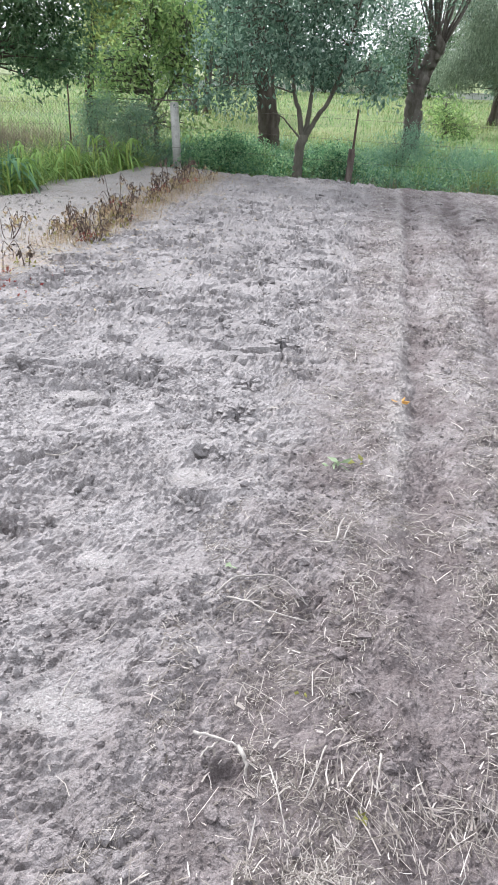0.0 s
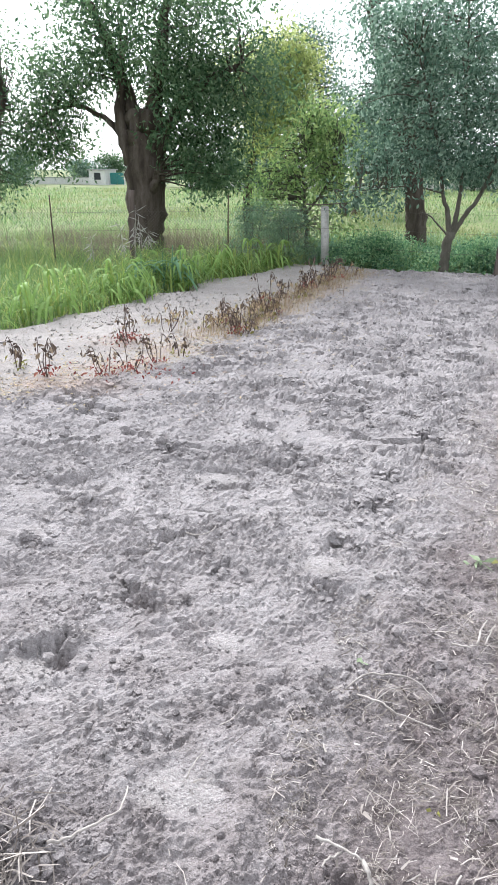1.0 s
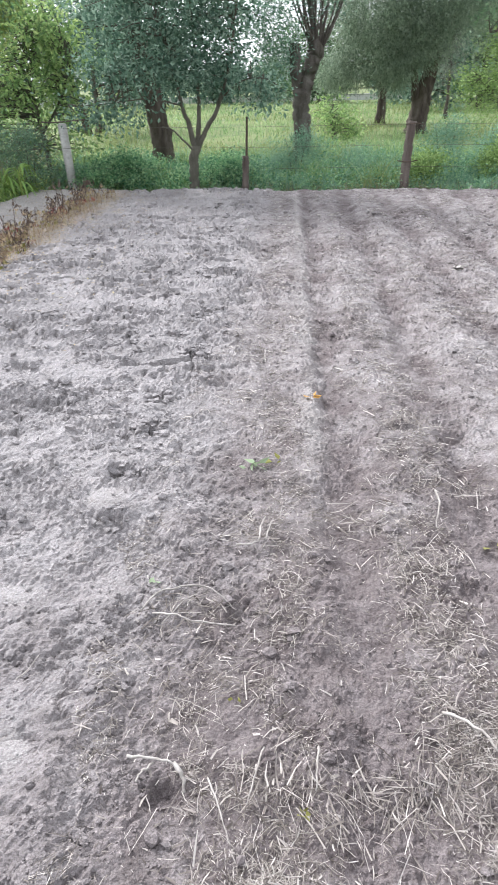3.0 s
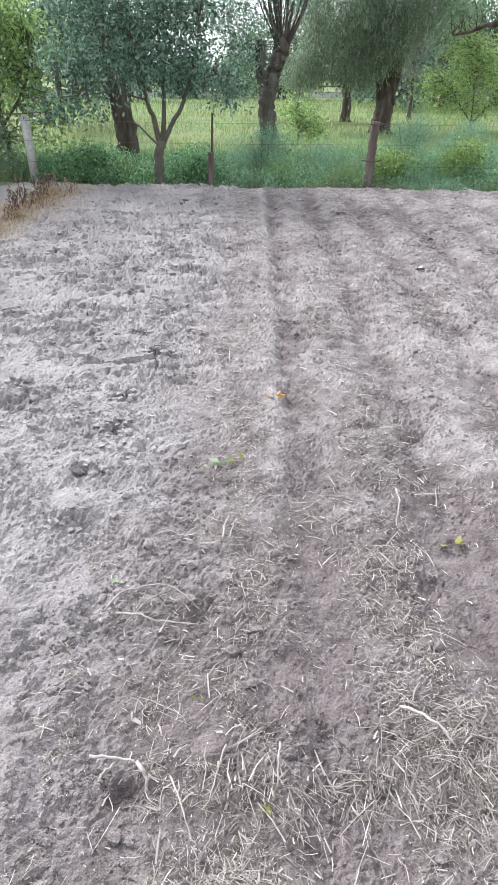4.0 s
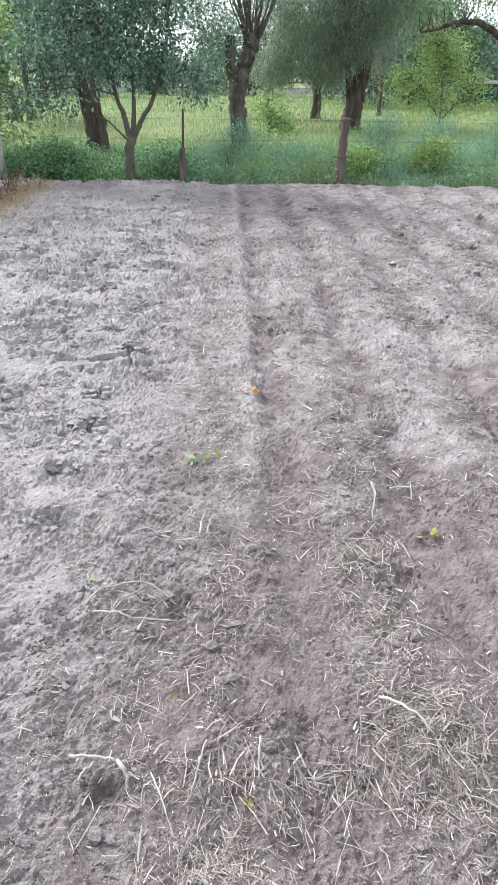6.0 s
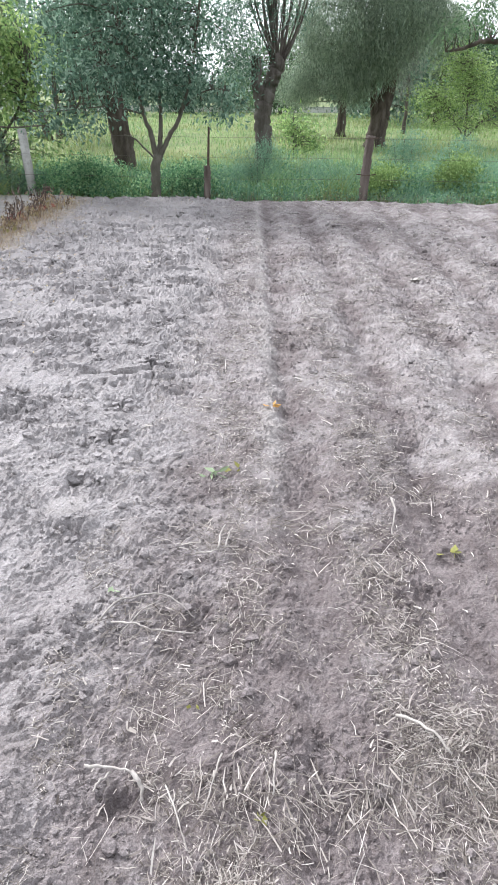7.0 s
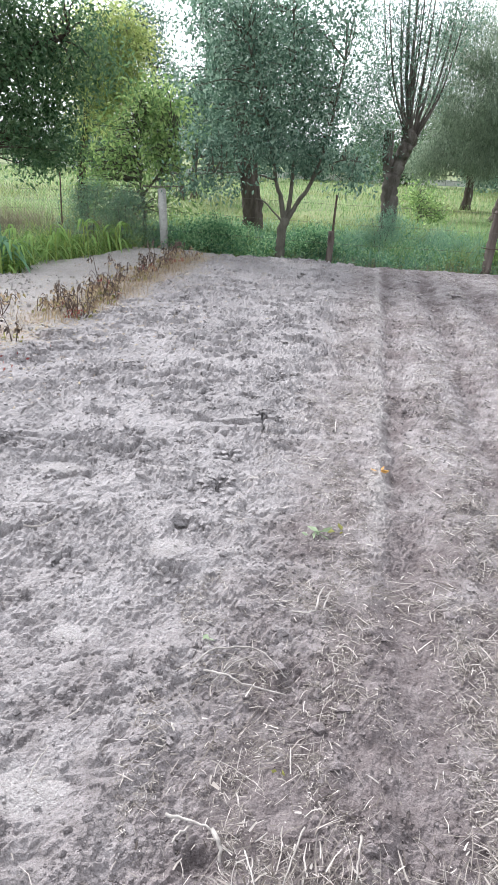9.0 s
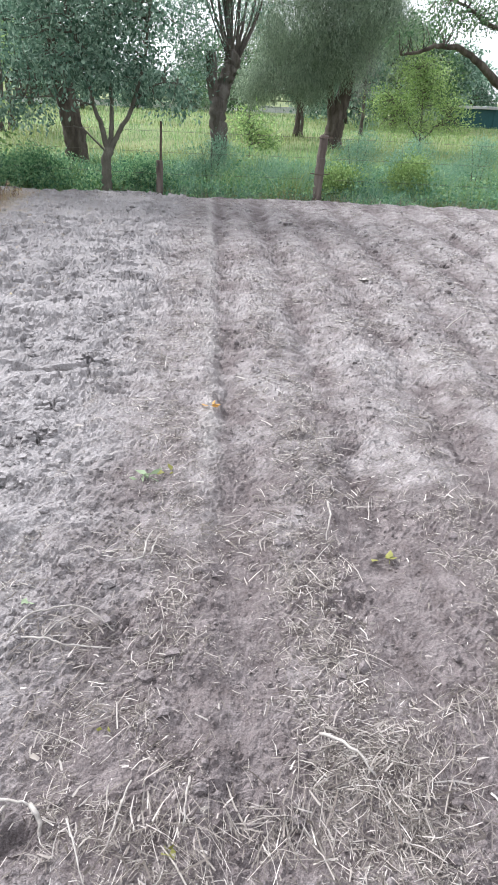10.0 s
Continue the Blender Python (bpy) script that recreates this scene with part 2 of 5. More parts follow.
def tube(points, radii, sides=8, rough=0.0, rng=RNG):
    """A tapered limb along points, with a slightly uneven skin, closed at both ends; all triangles."""
    p, r = np.asarray(points, float), np.asarray(radii, float)
    t = unit(np.gradient(p, axis=0))
    a = np.zeros_like(t)
    a[0] = unit(np.cross(t[0], (1.0, 0, 0) if abs(t[0, 2]) > 0.9 else (0, 0, 1.0)))
    for i in range(1, len(t)):
        a[i] = unit(a[i - 1] - t[i] * np.dot(a[i - 1], t[i]))
    b = np.cross(t, a)
    ang = np.linspace(0, 2 * np.pi, sides, endpoint=False)
    ring = np.cos(ang)[None, :, None] * a[:, None] + np.sin(ang)[None, :, None] * b[:, None]
    rr = r[:, None] * (1 + rough * rng.normal(size=(len(p), sides)))
    v = (p[:, None] + ring * rr[:, :, None]).reshape(-1, 3)
    i, j = np.meshgrid(np.arange(len(p) - 1), np.arange(sides), indexing="ij")
    q = np.stack([i * sides + j, i * sides + (j + 1) % sides, (i + 1) * sides + (j + 1) % sides, (i + 1) * sides + j], -1).reshape(-1, 4)
    f = np.concatenate([q[:, [0, 1, 2]], q[:, [0, 2, 3]]])
    n = len(v)
    v = np.concatenate([v, p[[0, -1]]])
    k = np.arange(sides)
    m = (len(p) - 1) * sides
    f = np.concatenate([f, np.stack([np.full(sides, n), (k + 1) % sides, k], -1), np.stack([np.full(sides, n + 1), m + k, m + (k + 1) % sides], -1)])
    return v, f


def smooth_line(points, steps=5, wobble=0.0, rng=RNG):
    """A rounded line through points."""
    p = np.asarray(points, float)
    ext = np.concatenate([[2 * p[0] - p[1]], p, [2 * p[-1] - p[-2]]])
    out = []
    for i in range(len(p) - 1):
        a, b, c, d = ext[i:i + 4]
        for u in np.linspace(0, 1, steps, endpoint=False):
            out.append(0.5 * (2 * b + (c - a) * u + (2 * a - 5 * b + 4 * c - d) * u * u + (3 * b - a - 3 * c + d) * u ** 3))
    out = np.array(out + [p[-1]])
    if wobble:
        out[1:-1] += rng.normal(size=out[1:-1].shape) * wobble
    return out


def limb(points, r0, r1, sides=8, steps=5, rough=0.06, wobble=0.0, power=1.0):
    line = smooth_line(points, steps, wobble)
    return tube(line, r0 + (r1 - r0) * np.linspace(0, 1, len(line)) ** power, sides, rough)


def box(x0, x1, y0, y1, z0, z1, bevel=0.0):
    bm = bmesh.new()
    bmesh.ops.create_cube(bm, size=1.0)
    for v in bm.verts:
        v.co = ((x0 + x1) / 2 + v.co.x * (x1 - x0), (y0 + y1) / 2 + v.co.y * (y1 - y0), (z0 + z1) / 2 + v.co.z * (z1 - z0))
    if bevel:
        bmesh.ops.bevel(bm, geom=bm.edges[:], offset=bevel, segments=2, affect="EDGES")
    bmesh.ops.triangulate(bm, faces=bm.faces[:])
    bm.verts.index_update()
    geo = np.array([v.co[:] for v in bm.verts]), np.array([[v.index for v in f.verts] for f in bm.faces])
    bm.free()
    return geo


def leaves(centres, length, width, droop=0.25, rng=RNG, fold=0.18, out=None):
    """Folded leaves, each from its stalk end; out: the way each one points, more or less."""
    n = len(centres)
    d = rng.normal(size=(n, 3))
    if out is not None:
        d = d * 0.7 + out
    d[:, 2] -= droop * 1.6
    d = unit(d)
    s = unit(np.cross(d, rng.normal(size=(n, 3))))
    up = np.cross(s, d)
    size = rng.uniform(0.65, 1.25, n)[:, None]
    le, wi = length * size, width * size
    mid = centres + d * le * 0.45
    v = np.stack([centres, mid + s * wi / 2 + up * wi * fold, centres + d * le, mid - s * wi / 2 + up * wi * fold], 1).reshape(-1, 3)
    k = np.arange(n)[:, None] * 4
    return v, np.concatenate([k + [0, 1, 2], k + [0, 2, 3]])


def blades(base, height, width, lean, rng=RNG, levels=3):
    """Bent grass blades that taper to a point."""
    n = len(base)
    turn = rng.uniform(0, 2 * np.pi, n)
    way = np.stack([np.cos(turn), np.sin(turn), np.zeros(n)], -1)
    face = turn + rng.uniform(-1.3, 1.3, n) + np.pi / 2
    side = np.stack([np.cos(face), np.sin(face), np.zeros(n)], -1)
    bend = (lean * rng.uniform(0.2, 1.6, n))[:, None]
    rows = []
    for i in range(levels):
        u = i / levels
        c = base + np.array([0, 0, 1.0]) * (height * (u - 0.25 * u * u * np.minimum(bend[:, 0], 1.5)))[:, None] + way * bend * (height * u * u)[:, None]
        w = side * (width * (1 - 0.75 * u) / 2)[:, None]
        rows += [c - w, c + w]
    rows.append(base + np.array([0, 0, 1.0]) * (height * (1 - 0.25 * np.minimum(bend[:, 0], 1.5)))[:, None] + way * bend * height[:, None])
    m = 2 * levels + 1
    v = np.stack(rows, 1).reshape(-1, 3)
    k = np.arange(n)[:, None] * m
    f = []
    for i in range(levels - 1):
        f += [k + [2 * i, 2 * i + 1, 2 * i + 3], k + [2 * i, 2 * i + 3, 2 * i + 2]]
    f.append(k + [2 * levels - 2, 2 * levels - 1, 2 * levels])
    return v, np.concatenate(f)


# ---- relief of the plot ----
def perlin(x, y, seed):
    xi, yi = np.floor(x).astype(np.int64), np.floor(y).astype(np.int64)
    fx, fy = x - xi, y - yi

    def grad(ix, iy, dx, dy):
        h = (ix * 374761393 + iy * 668265263 + seed * 974634777) & 0xFFFFFFFF
        h = ((h ^ (h >> 13)) * 1274126177) & 0xFFFFFFFF
        h = (h ^ (h >> 16)) & 0xFFFF
        a = h * (2 * np.pi / 65536)
        return np.cos(a) * dx + np.sin(a) * dy
    u, v = fx ** 3 * (fx * (fx * 6 - 15) + 10), fy ** 3 * (fy * (fy * 6 - 15) + 10)
    n0 = grad(xi, yi, fx, fy) * (1 - u) + grad(xi + 1, yi, fx - 1, fy) * u
    n1 = grad(xi, yi + 1, fx, fy - 1) * (1 - u) + grad(xi + 1, yi + 1, fx - 1, fy - 1) * u
    return (n0 * (1 - v) + n1 * v) * 1.5


def pebbles(x, y, cell, share, seed):
    """Rounded lumps, at most one in each cell, with sharp feet: heights from 0 to 1."""
    gx, gy = x / cell, y / cell
    xi, yi = np.floor(gx).astype(np.int64), np.floor(gy).astype(np.int64)
    out = np.zeros_like(x)
    for i in (-1, 0, 1):
        for j in (-1, 0, 1):
            cx, cy = xi + i, yi + j
            h = (cx * 73856093 + cy * 19349663 + seed * 83492791) & 0xFFFFFFFF
            h = ((h ^ (h >> 15)) * 2246822519) & 0xFFFFFFFF
            h = ((h ^ (h >> 13)) * 3266489917) & 0xFFFFFFFF
            a, b = ((h >> 3) & 1023) / 1023.0, ((h >> 13) & 1023) / 1023.0
            r = ((h >> 22) & 1023) / 1023.0
            size = np.where(r < share, 0.25 + 0.38 * (r / share) ** 2, 0)
            ax = 0.75 + 0.5 * b
            d2 = ((gx - cx - 0.2 - 0.6 * a) / ax) ** 2 + ((gy - cy - 0.2 - 0.6 * b) * ax) ** 2
            out = np.maximum(out, np.sqrt(np.maximum(size * size - d2, 0)))
    return out


def step(a, b, x):
    u = np.clip((x - a) / (b - a), 0, 1)
    return u * u * (3 - 2 * u)


def row_u(x, y):
    """How far a place lies across the rows, which run slightly to the right of straight ahead."""
    return x - 0.16 * y


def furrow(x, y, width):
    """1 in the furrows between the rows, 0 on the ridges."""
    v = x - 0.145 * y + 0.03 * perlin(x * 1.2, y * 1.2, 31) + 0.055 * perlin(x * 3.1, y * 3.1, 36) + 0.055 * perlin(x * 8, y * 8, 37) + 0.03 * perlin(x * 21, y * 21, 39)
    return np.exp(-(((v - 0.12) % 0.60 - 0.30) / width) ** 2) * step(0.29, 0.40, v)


def till_left(y):
    return np.interp(y, [0, 2.5, 4.1, 5.2, 6.1, 8.0, 11.2], [-6.5, -4.4, -2.95, -2.2, -1.78, -1.32, -0.78])


def weed_edge(y):
    return np.interp(y, [2, 4.5, 6.2, 7.5, 8.8, 10.6, 11.5, 12.5], [-7.0, -5.3, -4.35, -3.75, -3.4, -2.9, -2.45, -2.1])


def far_edge(x):
    return np.interp(x, [-4, -2.3, -1.2, -0.4, 0.4, 1.6, 3.7, 5.0, 9.0], [12.6, 12.35, 12.25, 11.75, 11.75, 11.4, 11.2, 10.85, 10.1])


def fence_y(x):
    return np.interp(x, [-9, -5, -1.75, 1.15, 3.75, 9], [10.2, 11.3, 12.5, 11.7, 11.4, 10.4])


# dents and prints: x, y, half length, half width, turn, depth
DENTS = [(-0.81, 3.17, 0.13, 0.045, 0, 0.05), (-0.21, 2.70, 0.07, 0.045, 10, 0.06), (-0.10, 2.68, 0.03, 0.03, 0, 0.04),
         (-0.94, 2.10, 0.15, 0.06, -45, 0.05), (-1.12, 1.68, 0.13, 0.09, 30, 0.06), (-1.94, 3.97, 0.07, 0.05, 0, 0.05),
         (-0.95, 2.55, 0.16, 0.05, 35, 0.045), (-1.58, 2.34, 0.06, 0.04, 0, 0.05), (-0.21, 2.33, 0.07, 0.035, 0, 0.035),
         (-0.67, 2.38, 0.05, 0.04, 20, 0.05), (-1.49, 2.76, 0.09, 0.05, -20, 0.045), (0.02, 6.26, 0.06, 0.05, 0, 0.05),
         (0.36, 6.15, 0.17, 0.05, -5, 0.05), (-0.05, 3.15, 0.07, 0.04, 0, 0.04), (0.12, 3.75, 0.1, 0.07, 20, 0.03),
         (-0.4, 4.6, 0.16, 0.05, 5, 0.04), (0.05, 4.55, 0.09, 0.06, 0, 0.045), (-0.9, 4.1, 0.1, 0.05, 10, 0.045),
         (-1.3, 3.5, 0.09, 0.05, -10, 0.05), (-0.55, 3.6, 0.06, 0.05, 0, 0.045), (-1.0, 5.1, 0.14, 0.05, 0, 0.045),
         (0.3, 5.0, 0.1, 0.07, 15, 0.045), (-1.75, 3.0, 0.15, 0.07, 25, 0.04), (0.28, 1.72, 0.1, 0.06, 80, 0.03),
         (-0.85, 0.95, 0.12, 0.1, 0, 0.05), (0.03, 1.13, 0.08, 0.04, 0, 0.03),
         (1.05, 1.75, 0.12, 0.1, 0, 0.03),
         (-1.08, 2.40, 0.10, 0.035, 25, 0.04), (-0.92, 2.07, 0.08, 0.05, -20, 0.05), (-0.66, 3.78, 0.05, 0.04, 0, 0.05), (-0.06, 3.09, 0.05, 0.05, 0, 0.05),
         (0.17, 4.14, 0.07, 0.06, 0, 0.06), (0.47, 6.14, 0.12, 0.06, 0, 0.06), (-0.02, 3.51, 0.07, 0.05, 0, 0.04), (-1.69, 5.11, 0.12, 0.06, 0, 0.05)]
# smooth pale patches of trodden soil: x, y, rx, ry
FLATS = [(-0.46, 1.28, 0.13, 0.085), (-0.24, 2.52, 0.10, 0.08), (-1.15, 1.60, 0.12, 0.08), (-0.50, 1.93, 0.09, 0.05), (-0.92, 3.24, 0.14, 0.06), (-0.35, 3.3, 0.10, 0.05)]


def zones(x, y):
    """Straw-covered rows, path, rusty litter, wet soil with painted furrow shade: how far each holds, 0 to 1."""
    wav = 0.10 * perlin(x * 1.3, y * 1.3, 5) + 0.06 * perlin(x * 6, y * 6, 6)
    mulch = step(-0.46, -0.02, row_u(x, y) + wav * 1.2)
    path = step(0.12, -0.18, x - till_left(y) + wav * 1.4)
    rust = np.exp(-(((x + 2.55) / 0.4) ** 2 + ((y - 4.62) / 0.22) ** 2)) + 0.7 * np.exp(-(((x + 2.85) / 0.3) ** 2 + ((y - 6.1) / 0.3) ** 2))
    rust += 0.55 * step(0.55, 0.1, np.abs(x - till_left(y) + 0.35)) * step(0.0, 0.5, perlin(x * 2, y * 2, 9) + 0.2)
    rust = np.clip(rust * (0.6 + 0.6 * perlin(x * 9, y * 9, 8)), 0, 0.55)
    u = row_u(x, y)
    # wet patches in the mulch; the furrow term paints shade along the rows
    wet_and_shade = mulch * np.clip(0.30 + 0.6 * perlin(x * 2.1, y * 1.6, 91) + 0.4 * perlin(x * 7, y * 6, 92) + 0.25 * perlin(x * 19, y * 17, 93) + 0.85 * step(3.6, 1.3, y) - 0.06 * step(2.6, 5.0, y) + 0.55 * furrow(x, y, 0.12), 0, 0.95)
    strip = np.exp(-((u + 0.015 * y - 0.315 + 0.03 * perlin(x * 4, y * 4, 95) + 0.03 * perlin(x * 12, y * 12, 96)) / 0.05) ** 2) * step(2.0, 3.2, y) * np.clip(0.75 + 0.9 * perlin(x * 3, y * 2, 94), 0.1, 1)
    wet_and_shade *= 1 - 0.9 * strip
    path = np.maximum(path, 0.6 * strip)
    # bare soil also turns patchily darker towards the near end
    wet_and_shade += (1 - mulch) * np.clip(0.40 + 0.35 * perlin(x * 2.1, y * 1.6, 91) + 0.3 * perlin(x * 9, y * 8, 92), 0, 0.6) * step(3.2, 1.0, y)
    for dx, dy, rx, ry in FLATS:
        k = step(1.15, 0.6, np.sqrt(((x - dx) / rx) ** 2 + ((y - dy) / ry) ** 2) + 0.35 * perlin(x * 12, y * 12, 52))
        path, wet_and_shade = np.maximum(path, 0.3 * k), wet_and_shade * (1 - 0.8 * k)
    return mulch, path, rust, wet_and_shade


def relief(x, y):
    mulch, path, _, _ = zones(x, y)
    tilled = (1 - mulch) * (1 - path)
    wx, wy = x + 0.05 * perlin(x * 5, y * 5, 21), y + 0.05 * perlin(x * 5, y * 5, 22)
    rows = np.sin((y * 1.05 + 0.25 * x + 0.5 * perlin(x * 0.8, y * 0.8, 3)) * 2 * np.pi / 0.42)
    lump = 0.006 * rows * (0.4 + 0.6 * np.abs(perlin(x * 1.7, y * 1.7, 4))) + 0.022 * perlin(wx * 2.6, wy * 4.2, 11)
    lump += 0.020 * (np.abs(perlin(wx * 5.5, wy * 9, 12)) - 0.25) * (0.5 + perlin(x * 2.2, y * 2.2, 15))
    lump += 0.009 * perlin(wx * 13, wy * 20, 13)
    crumbs = 0.013 * np.abs(perlin(x * 26, y * 32, 14)) + 0.010 * perlin(x * 55, y * 60, 16)
    crease = perlin(wx * 3.6, wy * 8.5, 27) + 0.3 * perlin(x * 16, y * 22, 28)
    fresh = 0.3 + 0.9 * step(2.4, 4.2, y)
    lump -= 0.05 * fresh * np.exp(-(crease / 0.08) ** 2) * step(0.0, 0.30, perlin(x * 1.6, y * 2.4, 29))
    lump += 0.019 * fresh * step(-0.05, 0.12, crease) * step(0.0, 0.3, perlin(x * 1.6, y * 2.4, 29))
    jx, jy = x + 0.02 * perlin(x * 24, y * 24, 23) + 0.01 * perlin(x * 60, y * 60, 25), y + 0.02 * perlin(x * 24, y * 24, 24) + 0.01 * perlin(x * 60, y * 60, 26)
    rough = np.clip(0.35 + 1.9 * perlin(x * 1.9, y * 1.9, 17) + 0.9 * perlin(x * 5, y * 5, 19), 0.08, 1.5)
    stones = rough * (0.085 * pebbles(jx, jy, 0.15, 0.35, 1) + 0.055 * pebbles(jx + 3.3, jy, 0.085, 0.5, 2)) + 0.032 * (0.3 + 0.7 * rough) * pebbles(jx, jy + 7.7, 0.045, 0.6, 3)
    pits = 0.09 * rough * pebbles(jx + 11.1, jy * 1.6, 0.2, 0.32, 4) + 0.05 * rough * pebbles(jx + 5.5, jy * 1.4, 0.11, 0.4, 5)
    u = row_u(x, y) + 0.03 * perlin(x * 1.2, y * 1.2, 31)
    v = u + 0.015 * y
    depth = np.clip(0.55 + 1.3 * perlin(x * 1.3, y * 0.9, 35) + 0.7 * perlin(x * 4, y * 3, 38), 0.05, 1.1) * step(1.3, 2.6, y)
    ridge = 0.021 * np.cos((v - 0.12) * 2 * np.pi / 0.60) * step(0.05, 0.3, v) * (0.4 + 0.6 * step(1.2, 2.8, y)) + 0.016 * np.exp(-((v - 0.31) / 0.06) ** 2) - 0.032 * depth * furrow(x, y, 0.095)
    ridge *= step(0.1, 1.3, far_edge(x) - y)
    ridge += 0.018 * perlin(x * 3.5, y * 2.6, 32) + 0.011 * perlin(x * 11, y * 11, 33) + 0.008 * np.abs(perlin(x * 21, y * 21, 34))
    z = tilled * (lump + crumbs * (0.5 + 0.9 * step(-0.2, 0.4, perlin(x * 2.6, y * 2.6, 17))) + stones * (0.32 + 0.34 * step(3.0, 5.5, y)) - pits * (0.16 + 0.26 * step(3.0, 5.5, y)) + 0.012)
    z += mulch * (ridge + crumbs * (0.35 + 0.5 * step(-0.1, 0.4, perlin(x * 3, y * 3, 42)) + 0.5 * step(3.0, 6.0, y)) + stones * 0.26 - pits * 0.12) + path * (0.5 * crumbs + 0.012 * perlin(x * 4, y * 4, 41)) * 0.8
    z += 0.05 * np.exp(-((row_u(x, y) + 0.42) / 0.14) ** 2) * step(-0.2, 0.35, perlin(x * 5, y * 5, 18)) * 0.5 * (1 - path)
    for dx, dy, ra, rb, turn, depth in DENTS:
        c, s = math.cos(radians(turn)), math.sin(radians(turn))
        a, b = ((x - dx) * c + (y - dy) * s) / (0.8 * ra), (-(x - dx) * s + (y - dy) * c) / (0.8 * rb)
        q = np.sqrt(a * a + b * b) + 0.5 * perlin(x * 17, y * 17, 51) + 0.45 * perlin(x * 40, y * 40, 53) + 0.3 * perlin(x * 85, y * 85, 54)
        z = z - 0.85 * depth * step(1.1, 0.4, q) + 0.35 * depth * np.exp(-((q - 1.45) / 0.35) ** 2) * step(-0.4, 0.6, b)
    for dx, dy, rx, ry in FLATS:
        q = np.sqrt(((x - dx) / rx) ** 2 + ((y - dy) / ry) ** 2) + 0.2 * perlin(x * 9, y * 9, 52)
        k = step(1.3, 0.7, q)
        z = z * (1 - k) + k * (0.012 + 0.22 * z - 0.006 * q)
    out = np.maximum(step(0.0, -0.35, x - weed_edge(y) + 0.25 * perlin(x * 2, y * 2, 61)), step(-0.1, 0.25, y - far_edge(x) + 0.12 * perlin(x * 3, y * 3, 62)))
    out = np.maximum(out, step(-5.2, -5.9, y + 0.3 * perlin(x * 1.5, y * 1.5, 63)))
    out = np.maximum(out, step(8.6, 9.2, x + 0.3 * perlin(x * 1.5, y * 1.5, 64)))
    return np.maximum(z, -0.052) * (1 - out) - 0.10 * out


# ---- ground and plot ----
def ground_sheet():
    n = 60
    g = np.sinh(np.linspace(-1, 1, n) * 4.2) / math.sinh(4.2) * 1500
    x, y = np.meshgrid(g, g + 12, indexing="ij")
    z = -0.05 + 0.03 * perlin(x * 0.21, y * 0.21, 71) - 0.03
    k = np.arange(n - 1)
    i, j = np.meshgrid(k, k, indexing="ij")
    f = np.stack([i * n + j, (i + 1) * n + j, (i + 1) * n + j + 1, i * n + j + 1], -1).reshape(-1, 4)
    return np.stack([x, y, z], -1).reshape(-1, 3), f


ground = new("ground", mesh("ground", *ground_sheet(), MEADOW, True))
tagged(ground, "green meadow ground under grass and weeds", "ground", kind="structure")


def graded(a, b, start, growth, most):
    out, d = [a], start
    while out[-1] < b:
        out.append(out[-1] + d)
        d = min(most, d * growth)
    return np.array(out)


def soil_plot():
    ys = np.concatenate([np.arange(-6.5, -0.5, 0.12), np.arange(-0.5, 0.6, 0.03), graded(0.6, 13.2, 0.0085, 1.0032, 0.030)])
    right = graded(0.35, 9.6, 0.0095, 1.0025, 0.045)
    left = 0.35 - (graded(0.35, 7.4, 0.0095, 1.0025, 0.04) - 0.35)[1:]
    xs = np.concatenate([left[::-1], right])
    x, y = np.meshgrid(xs, ys, indexing="ij")
    z = relief(x, y)
    nx, ny = x.shape
    i, j = np.meshgrid(np.arange(nx - 1), np.arange(ny - 1), indexing="ij")
    f = np.stack([i * ny + j, (i + 1) * ny + j, (i + 1) * ny + j + 1, i * ny + j + 1], -1).reshape(-1, 4)
    me = mesh("tilled_soil", np.stack([x, y, z], -1).reshape(-1, 3), f, SOIL, False)
    for name, values in zip(("mulch", "path", "rust", "wet_and_shade"), zones(x, y)):
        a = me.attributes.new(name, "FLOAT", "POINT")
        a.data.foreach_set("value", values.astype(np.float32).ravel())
    return me


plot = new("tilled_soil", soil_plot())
tagged(plot, "grey tilled garden soil with furrows, clods and footprints", "soil", kind="structure")


# ---- trees ----
def clumps(blobs, rng):
    """Places of leaf clumps inside lumpy crowns, more towards the outside."""
    out = []
    for cx, cy, cz, rx, ry, rz, n in blobs:
        d = unit(rng.normal(size=(n, 3)))
        r = rng.uniform(0.25, 1.0, n) ** 0.55 * (1 + 0.16 * rng.normal(size=n))
        out.append(np.array([cx, cy, cz]) + d * r[:, None] * np.array([rx, ry, rz]))
    return np.concatenate(out)


